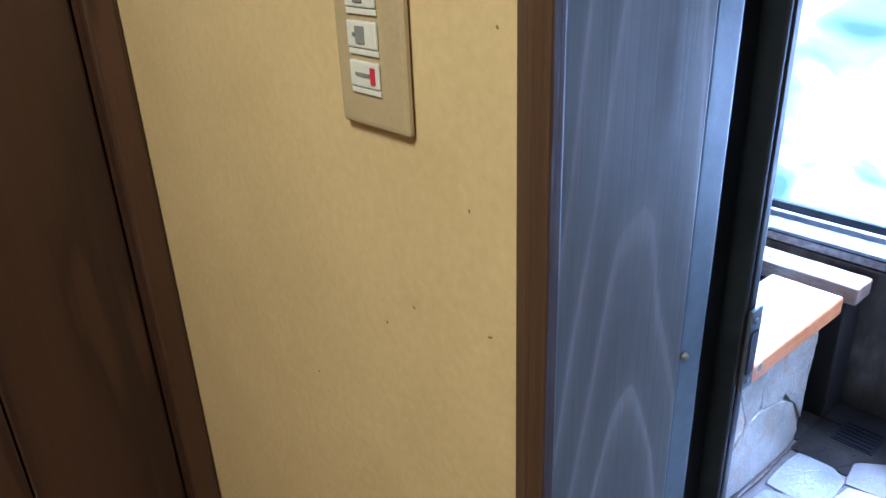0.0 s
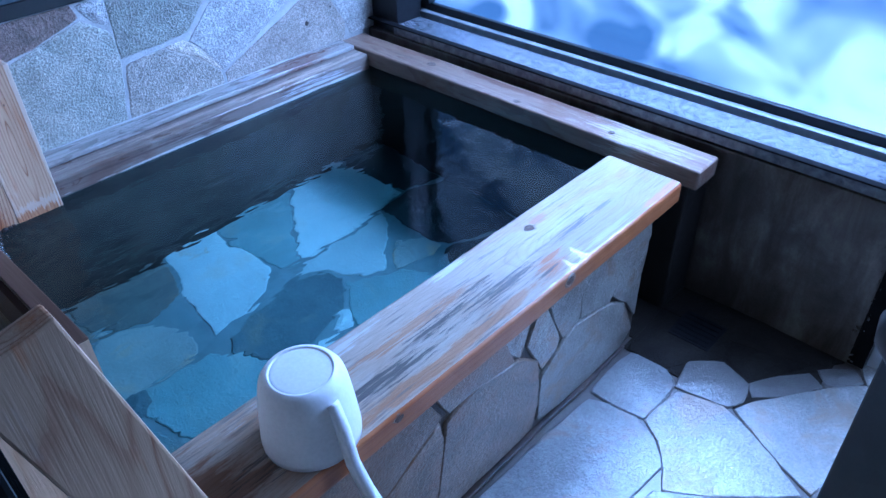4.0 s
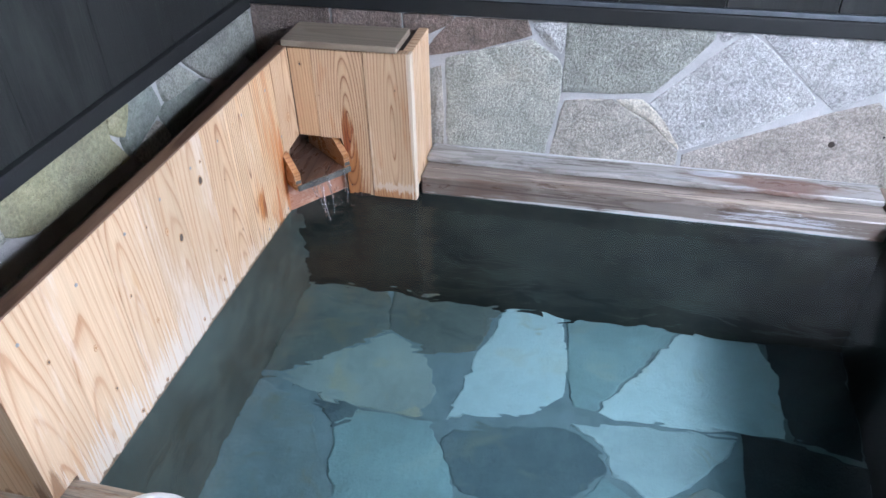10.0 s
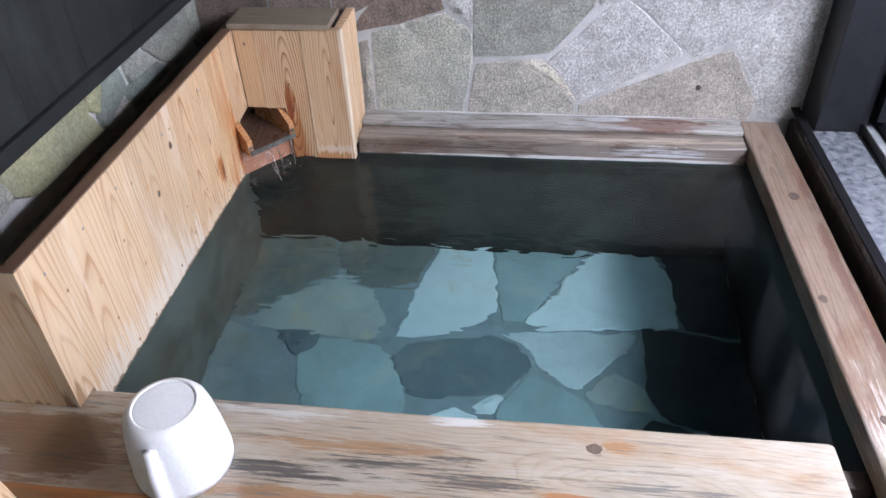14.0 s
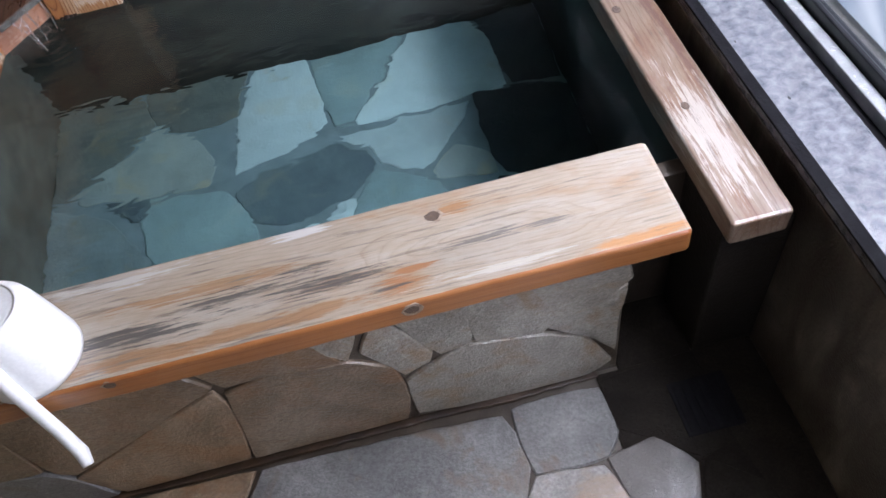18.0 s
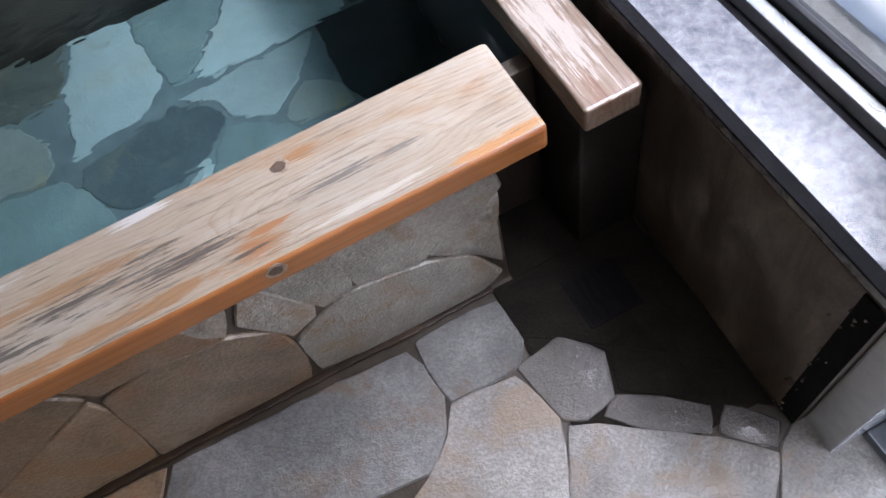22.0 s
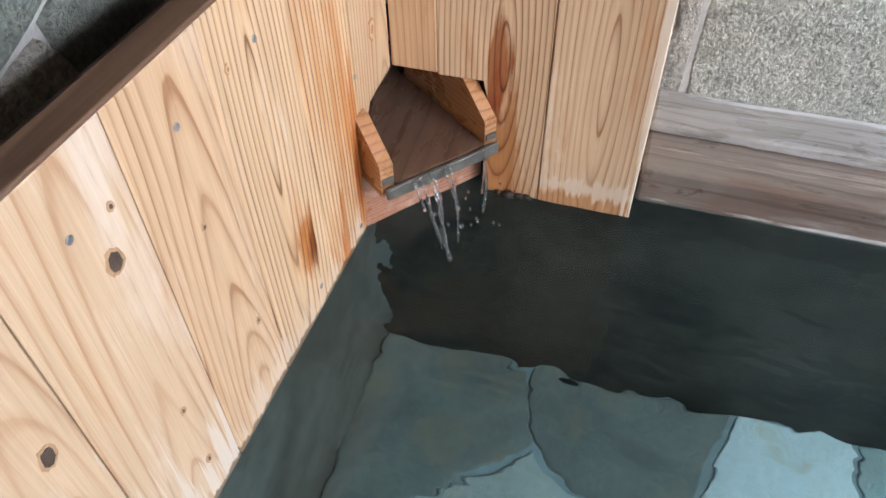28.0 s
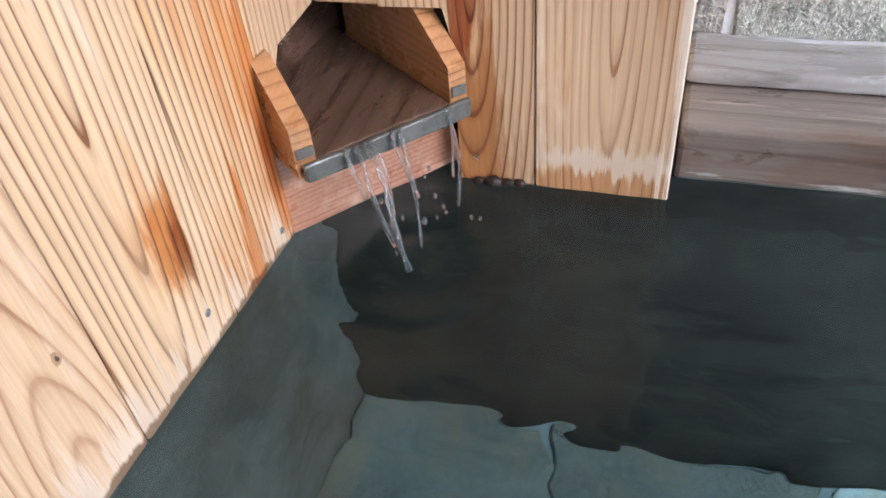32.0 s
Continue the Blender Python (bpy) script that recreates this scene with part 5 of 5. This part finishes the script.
for x, y, r in ((0.300, 0.883, 0.008), (0.312, 0.884, 0.006), (0.322, 0.885, 0.0055), (0.288, 0.884, 0.005)):
    bm = bmesh.new()
    bmesh.ops.create_icosphere(bm, subdivisions=2, radius=r)
    for v in bm.verts:
        v.co *= 1 + 0.35 * noise.noise(v.co * 220 + Vector((x * 50, 0, 0)))
    bmesh.ops.transform(bm, verts=bm.verts, matrix=Matrix.Translation((x, y, WATER_Z + 0.001)) @ Matrix.Diagonal((1.1, 0.6, 0.75, 1)))
    part("mineral_lump", bm, M["rust"], head, "brown mineral crust at the waterline", True)

# ---- ladle on the rail ----
ladle = thing("bath_scoop", (0.385, -0.128, RAIL_Z), "white plastic bath scoop upside down on the rail", "scoop")
c0 = (0.385, -0.128, RAIL_Z)
part("bowl", lathe([(0.070, 0.0), (0.076, 0.0), (0.0765, 0.012), (0.072, 0.06), (0.067, 0.10), (0.063, 0.118), (0.056, 0.129), (0.049, 0.133), (0.047, 0.1335), (0.0462, 0.1315), (0.0455, 0.1308), (0.0445, 0.1312), (0.043, 0.1318), (0.04, 0.132), (0.01, 0.132)], c0), M["plastic"], ladle, smooth=True)
grip = [(0.386, -0.194, 0.537), (0.388, -0.206, 0.49), (0.391, -0.214, 0.42), (0.400, -0.228, 0.36), (0.408, -0.243, 0.315), (0.415, -0.262, 0.303)]
part("handle", tube(grip, [0.010, 0.011, 0.011, 0.011, 0.012, 0.009], 8), M["plastic"], ladle, smooth=True)

# ---- leaning board by the door ----
lean = thing("leaning_board", (0.24, -0.264, 0), "light softwood board leaning against the wall beside the door", "board")
bm = block(-0.085, 0.0, -0.014, 0.014, 0.0, 0.95, 0.003)
bmesh.ops.transform(bm, verts=bm.verts, matrix=Matrix.Translation((0.290, -0.264, 0.0175)) @ Matrix.Rotation(radians(-11.8), 4, "Y"))
part("plank", bm, M["hinoki_z"], lean)

# ---- switch plate ----
switch = thing("switch_plate", (-0.226, -0.462, 1.265), "beige wall switch plate with ivory keys and a red mark", "switch")
part("plate", block(-0.2325, -0.2265, -0.497, -0.427, 1.265, 1.385, 0.004, 3), M["plate"], switch)
for n in range(4):
    z = 1.2865 + 0.0235 * n
    k = part("key", block(-0.2345, -0.2327, -0.4735, -0.4435, z + 0.004, z + 0.020, 0.0012), M["key"], switch)
    part("name_strip", block(-0.2338, -0.2327, -0.4735, -0.4435, z, z + 0.0035, 0.0004), M["key"], switch)
    part("mark", block(-0.2352, -0.2346, -0.470 if n == 0 else -0.462, -0.4655 if n == 0 else -0.453, z + 0.007, z + 0.017, 0), M["red" if n == 0 else "grey_mark"], k)
    part("mark", block(-0.2352, -0.2346, -0.4645 if n == 0 else -0.452, -0.450, z + 0.011, z + 0.013, 0), M["grey_mark"], k)

# ---- stones, last ----
W_IN = lambda u, w, h: (u, NORTH + 0.012 - h, w)
W_WEST = lambda u, w, h: (WEST - 0.012 + h, u, w)


def slab(parent, kind, place, proud, wob, dome, grow, *corners):
    """One split stone between its corners, which run round it in order."""
    poly = [Vector(c) for c in corners]
    part("stone", flag(poly, -grow, proud, place, seed=31 * corners[0][0] + 17 * corners[0][1], wob=wob, dome=dome), M[kind], parent, smooth=True)


def wall_stone(kind, *corners):
    slab(north, kind, W_IN, 0.011, 0.004, 0.0022, 0.0045, *corners)


wall_stone("w_red", (0.008, 0.42), (0.19, 0.42), (0.20, 0.752), (0.008, 0.752))
wall_stone("w_red", (0.21, 0.60), (0.36, 0.60), (0.372, 0.752), (0.21, 0.752))
wall_stone("w_red", (0.379, 0.702), (0.434, 0.713), (0.488, 0.737), (0.49, 0.751), (0.379, 0.751))
wall_stone("w_red", (0.42, 0.655), (0.569, 0.689), (0.666, 0.719), (0.655, 0.753), (0.502, 0.748), (0.45, 0.70))
wall_stone("w_beige", (0.435, 0.405), (0.464, 0.406), (0.463, 0.634), (0.437, 0.622))
wall_stone("w_green", (0.475, 0.404), (0.709, 0.412), (0.732, 0.576), (0.737, 0.648), (0.728, 0.668), (0.669, 0.707), (0.477, 0.654))
wall_stone("w_white", (0.671, 0.745), (0.703, 0.701), (0.735, 0.684), (0.738, 0.754))
wall_stone("w_green", (0.747, 0.594), (0.941, 0.609), (1.044, 0.733), (1.042, 0.754), (0.747, 0.753))
wall_stone("w_beige", (0.725, 0.409), (0.968, 0.414), (1.014, 0.436), (1.011, 0.470), (0.942, 0.532), (0.858, 0.583), (0.751, 0.573))
wall_stone("w_cream", (0.863, 0.584), (0.946, 0.534), (1.016, 0.474), (1.011, 0.488), (0.976, 0.538), (0.925, 0.588))
wall_stone("w_white", (0.940, 0.583), (0.982, 0.540), (1.024, 0.472), (1.276, 0.606), (1.268, 0.622), (1.156, 0.724), (1.116, 0.755))
wall_stone("w_white", (1.052, 0.755), (1.065, 0.733), (1.098, 0.755))
wall_stone("w_white", (1.132, 0.756), (1.162, 0.734), (1.281, 0.630), (1.313, 0.602), (1.393, 0.650), (1.472, 0.744), (1.474, 0.756))
wall_stone("w_brown", (1.030, 0.463), (1.036, 0.410), (1.467, 0.416), (1.480, 0.483), (1.438, 0.556), (1.397, 0.624), (1.165, 0.524))
wall_stone("w_white", (1.402, 0.646), (1.490, 0.480), (1.500, 0.440), (1.603, 0.440), (1.603, 0.755), (1.498, 0.755))
for x, z, r in ((1.331, 0.521, 0.007), (1.428, 0.548, 0.0025)):
    bm = lathe([(1.0, -1.0), (1.0, 0.0), (0.75, 0.7)], (0, 0, 0), 11)
    for v in bm.verts:
        v.co.x += 0.3 * noise.noise(v.co * 2 + Vector((x * 7, 0, 0)))
    bmesh.ops.transform(bm, verts=bm.verts, matrix=Matrix.Translation((x, NORTH - 0.0015, z)) @ Matrix.Rotation(radians(90), 4, "X") @ Matrix.Diagonal((r, r * 1.1, 0.0012, 1)))
    part("pit", bm, M["black_brown"], north)
pave(west, [(-0.45, 0.15, 0.05, "w_olive"), (-0.40, 0.42, 0.05, "w_beige"), (-0.28, 0.68, 0.06, "w_green"), (-0.15, 0.30, 0.08, "w_olive"), (-0.10, 0.56, 0.06, "w_green"), (-0.09, 0.74, 0.05, "w_beige")],
     (-0.536, -0.03, 0.0, 0.752), 0.0035, 0.012, W_WEST, M)


def west_stone(kind, *corners):
    slab(west, kind, W_WEST, 0.012, 0.003, 0.0022, 0.004, *corners)


west_stone("w_green", (-0.024, 0.748), (0.079, 0.748), (0.172, 0.738), (0.19, 0.714), (0.196, 0.685), (0.089, 0.676), (-0.024, 0.64))
west_stone("w_olive", (0.183, 0.74), (0.477, 0.745), (0.471, 0.705), (0.509, 0.65), (0.355, 0.657), (0.253, 0.658), (0.2, 0.688))
west_stone("w_olive", (0.489, 0.743), (0.548, 0.74), (0.517, 0.687), (0.486, 0.713))
west_stone("w_moss", (0.556, 0.743), (0.626, 0.737), (0.641, 0.69), (0.516, 0.651), (0.513, 0.686))
west_stone("w_beige", (0.53, 0.634), (0.624, 0.664), (0.646, 0.625), (0.583, 0.60))
west_stone("w_green", (0.656, 0.735), (0.728, 0.736), (0.791, 0.685), (0.665, 0.69))
west_stone("w_moss", (0.666, 0.686), (0.797, 0.679), (0.835, 0.641), (0.65, 0.626), (0.637, 0.675))
west_stone("w_green", (0.751, 0.737), (0.979, 0.736), (1.01, 0.653), (0.902, 0.636), (0.818, 0.677))
west_stone("w_green", (0.99, 0.737), (1.05, 0.737), (1.05, 0.60), (1.02, 0.645))
pave(west, [(0.08, 0.58, 0.06, "w_green"), (0.30, 0.57, 0.06, "w_moss"), (0.62, 0.55, 0.06, "w_green"), (0.88, 0.56, 0.06, "w_moss")], (-0.024, 1.05, 0.45, 0.62), 0.0035, 0.011, W_WEST, M)
FRONT = lambda u, w, h: (u, -0.17 - h, w)
GROUND = lambda u, w, h: (u, w, -0.012 + h)
BED = lambda u, w, h: (u, w, TUB_Z - 0.006 + h)


def front_stone(kind, *corners):
    slab(tub, kind, FRONT, 0.014, 0.004, 0.0012, 0.0075, *corners)


front_stone("f_brown", (0.02, 0.365), (0.03, 0.20), (0.25, 0.17), (0.258, 0.365))
front_stone("f_grey", (0.02, 0.012), (0.31, 0.012), (0.28, 0.105), (0.25, 0.155), (0.03, 0.185))
front_stone("f_brown", (0.265, 0.365), (0.273, 0.157), (0.302, 0.134), (0.607, 0.302), (0.574, 0.357), (0.50, 0.366))
front_stone("f_brown", (0.291, 0.114), (0.336, 0.014), (0.575, 0.024), (0.612, 0.240), (0.603, 0.283))
front_stone("f_brown", (0.592, 0.018), (0.888, 0.022), (0.904, 0.10), (0.893, 0.224), (0.825, 0.272), (0.708, 0.292), (0.629, 0.270))
front_stone("f_brown", (0.598, 0.367), (0.637, 0.298), (0.707, 0.303), (0.815, 0.283), (0.785, 0.345), (0.76, 0.367))
front_stone("t_pale", (0.791, 0.367), (0.795, 0.330), (0.833, 0.284), (0.862, 0.366))
front_stone("t_pale", (0.890, 0.366), (0.862, 0.292), (0.899, 0.230), (0.914, 0.190), (0.960, 0.216), (0.963, 0.243), (0.913, 0.357))
front_stone("t_pale", (0.925, 0.367), (0.984, 0.231), (1.038, 0.244), (1.039, 0.367))
front_stone("t_pale", (1.046, 0.366), (1.050, 0.245), (1.16, 0.216), (1.189, 0.250), (1.141, 0.366))
front_stone("t_pale", (1.150, 0.366), (1.197, 0.248), (1.259, 0.259), (1.315, 0.313), (1.300, 0.366))
front_stone("t_pale", (1.264, 0.253), (1.300, 0.216), (1.310, 0.294))
front_stone("t_pale", (0.917, 0.162), (0.920, 0.030), (1.0, 0.014), (1.18, 0.010), (1.25, 0.010), (1.290, 0.046), (1.234, 0.157), (1.165, 0.196), (1.033, 0.228), (0.958, 0.188))
front_stone("t_pale", (1.178, 0.222), (1.200, 0.243), (1.258, 0.250), (1.296, 0.208), (1.299, 0.085), (1.246, 0.165), (1.210, 0.195))


def floor_stone(kind, *corners):
    slab(floor, kind, GROUND, 0.012, 0.004, 0.0014, 0.0080, *corners)


floor_stone("f_grey", (0.60, -0.206), (0.56, -0.280), (0.62, -0.360), (0.80, -0.430), (0.887, -0.425), (1.004, -0.439), (1.058, -0.390), (1.082, -0.329), (1.076, -0.262), (1.060, -0.222))
floor_stone("f_grey", (1.092, -0.214), (1.097, -0.290), (1.103, -0.343), (1.230, -0.341), (1.263, -0.305), (1.259, -0.214))
floor_stone("f_dim", (1.236, -0.353), (1.325, -0.338), (1.380, -0.399), (1.350, -0.471), (1.293, -0.484), (1.262, -0.464))
floor_stone("f_pale", (1.096, -0.357), (1.216, -0.364), (1.247, -0.464), (1.184, -0.601), (1.134, -0.682), (1.00, -0.53), (0.965, -0.472), (1.012, -0.450), (1.066, -0.406))
floor_stone("f_pale", (1.262, -0.488), (1.309, -0.512), (1.385, -0.570), (1.46, -0.618), (1.528, -0.680), (1.47, -0.742), (1.155, -0.700), (1.197, -0.606))
floor_stone("f_dim", (1.326, -0.502), (1.364, -0.480), (1.480, -0.565), (1.456, -0.604), (1.385, -0.558))
floor_stone("f_dim", (1.475, -0.614), (1.509, -0.584), (1.562, -0.640), (1.536, -0.668))
floor_stone("f_pale", (1.550, -0.680), (1.600, -0.655), (1.72, -0.70), (1.75, -0.85), (1.56, -0.85), (1.486, -0.755))
# recess floor: shade painted in with the black staining
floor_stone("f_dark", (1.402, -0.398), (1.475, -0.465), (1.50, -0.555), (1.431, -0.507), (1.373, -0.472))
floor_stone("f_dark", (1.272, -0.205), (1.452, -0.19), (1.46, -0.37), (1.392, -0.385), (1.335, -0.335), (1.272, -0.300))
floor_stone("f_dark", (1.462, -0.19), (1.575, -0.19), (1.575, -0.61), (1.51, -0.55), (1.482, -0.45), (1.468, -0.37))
floor_stone("f_brown", (0.02, -0.20), (0.28, -0.195), (0.35, -0.30), (0.19, -0.42), (0.02, -0.40))
floor_stone("f_brown", (0.30, -0.20), (0.575, -0.205), (0.535, -0.28), (0.59, -0.365), (0.40, -0.40), (0.36, -0.30))
floor_stone("f_grey", (0.21, -0.43), (0.40, -0.412), (0.60, -0.378), (0.77, -0.44), (0.60, -0.70), (0.25, -0.70))
floor_stone("f_pale", (0.02, -0.415), (0.18, -0.44), (0.23, -0.70), (0.02, -0.70))
floor_stone("f_grey", (0.785, -0.447), (0.94, -0.465), (0.99, -0.54), (1.11, -0.69), (0.62, -0.70))
floor_stone("f_grey", (1.468, -0.76), (1.54, -0.85), (1.468, -0.85))
pave(floor, [(1.02, -0.78, 0.1, "f_pale"), (0.75, -0.85, 0.12, "f_grey"), (0.42, -0.82, 0.12, "f_pale"), (0.15, -0.85, 0.1, "f_grey"), (1.28, -0.85, 0.1, "f_pale")],
     (WEST, 1.46, -1.0, -0.708), 0.0035, 0.010, GROUND, M, wob=0.010)
pave(floor, [(1.55, -0.93, 0.1, "f_pale"), (1.78, -0.93, 0.1, "f_grey")], (1.466, 1.9, -1.0, -0.858), 0.0035, 0.010, GROUND, M, wob=0.006)
pave(floor, [(0.15, -1.15, 0.1, "f_grey"), (0.5, -1.2, 0.12, "f_pale"), (0.85, -1.12, 0.1, "f_grey"), (1.15, -1.25, 0.12, "f_pale"), (1.5, -1.1, 0.12, "f_grey"), (1.75, -1.3, 0.1, "f_pale"), (0.3, -1.5, 0.12, "f_grey"), (0.8, -1.5, 0.12, "f_pale"), (1.4, -1.55, 0.12, "f_grey")],
     (WEST, 1.9, SOUTH, -1.0), 0.0045, 0.012, GROUND, M, wob=0.010)


def bed_stone(kind, *corners):
    slab(bed, kind, BED, 0.006, 0.008, 0.002, 0.004, *corners)


bed_stone("u_pale", (0.911, 0.652), (0.951, 0.636), (1.046, 0.643), (1.208, 0.653), (1.302, 0.658), (1.31, 0.82), (1.27, 0.922), (1.10, 0.922))
bed_stone("u_pale", (0.857, 0.609), (0.928, 0.562), (0.952, 0.499), (1.041, 0.448), (1.175, 0.580), (1.201, 0.631), (1.05, 0.624), (0.948, 0.619))
bed_stone("u_ochre", (1.066, 0.429), (1.087, 0.404), (1.215, 0.391), (1.205, 0.447), (1.137, 0.507))
bed_stone("u_teal", (0.934, 0.480), (0.901, 0.435), (0.849, 0.354), (0.881, 0.284), (1.025, 0.195), (1.134, 0.188), (1.142, 0.284), (1.070, 0.399), (1.020, 0.428))
bed_stone("u_dark", (0.577, 0.500), (0.601, 0.450), (0.635, 0.401), (0.688, 0.385), (0.786, 0.402), (0.862, 0.424), (0.934, 0.502), (0.914, 0.547), (0.840, 0.595), (0.610, 0.545))
bed_stone("u_pale", (0.793, 0.373), (0.809, 0.363), (0.840, 0.359), (0.876, 0.407), (0.853, 0.414))
bed_stone("u_teal", (0.336, 0.489), (0.366, 0.368), (0.408, 0.296), (0.565, 0.248), (0.621, 0.274), (0.625, 0.385), (0.574, 0.484), (0.540, 0.536), (0.371, 0.546))
bed_stone("u_dark", (0.262, 0.552), (0.330, 0.492), (0.362, 0.515), (0.366, 0.552))
bed_stone("u_ochre", (0.166, 0.603), (0.20, 0.578), (0.270, 0.563), (0.505, 0.554), (0.526, 0.586), (0.538, 0.635), (0.483, 0.722), (0.382, 0.783))
bed_stone("u_pale", (0.652, 0.922), (0.605, 0.727), (0.577, 0.569), (0.767, 0.624), (0.828, 0.685), (0.804, 0.922))
bed_stone("u_umber", (0.354, 0.922), (0.384, 0.805), (0.482, 0.743), (0.596, 0.775), (0.635, 0.922))
bed_stone("u_teal", (0.815, 0.922), (0.830, 0.759), (0.848, 0.660), (0.901, 0.656), (1.08, 0.922))
bed_stone("u_pale", (0.618, 0.259), (0.609, 0.157), (0.819, 0.167), (0.824, 0.224), (0.833, 0.325), (0.753, 0.372))
bed_stone("u_pale", (0.846, 0.250), (0.835, 0.165), (1.02, 0.150), (1.031, 0.183), (0.958, 0.235))
bed_stone("u_ochre", (0.314, 0.198), (0.329, 0.110), (0.570, 0.110), (0.563, 0.201), (0.514, 0.243), (0.365, 0.237))
bed_stone("u_grey", (0.118, 0.59), (0.118, 0.248), (0.345, 0.247), (0.406, 0.275), (0.346, 0.390), (0.265, 0.516))
bed_stone("u_umber", (0.118, 0.771), (0.118, 0.61), (0.155, 0.61), (0.372, 0.800), (0.340, 0.922), (0.118, 0.922))
# right end of the bed: sill shadow painted as darker stones
bed_stone("u_shade", (1.22, 0.640), (1.33, 0.645), (1.455, 0.60), (1.455, 0.30), (1.24, 0.38), (1.215, 0.45))
bed_stone("u_shade", (1.325, 0.66), (1.455, 0.62), (1.455, 0.922), (1.29, 0.922))
bed_stone("u_shade", (1.155, 0.30), (1.155, 0.18), (1.455, 0.15), (1.455, 0.28), (1.22, 0.37))
bed_stone("u_grey", (0.118, 0.235), (0.118, -0.008), (0.58, -0.008), (0.56, 0.098), (0.31, 0.10), (0.29, 0.20))
bed_stone("u_dark", (0.595, -0.008), (1.455, -0.008), (1.455, 0.13), (1.03, 0.135), (0.60, 0.143))
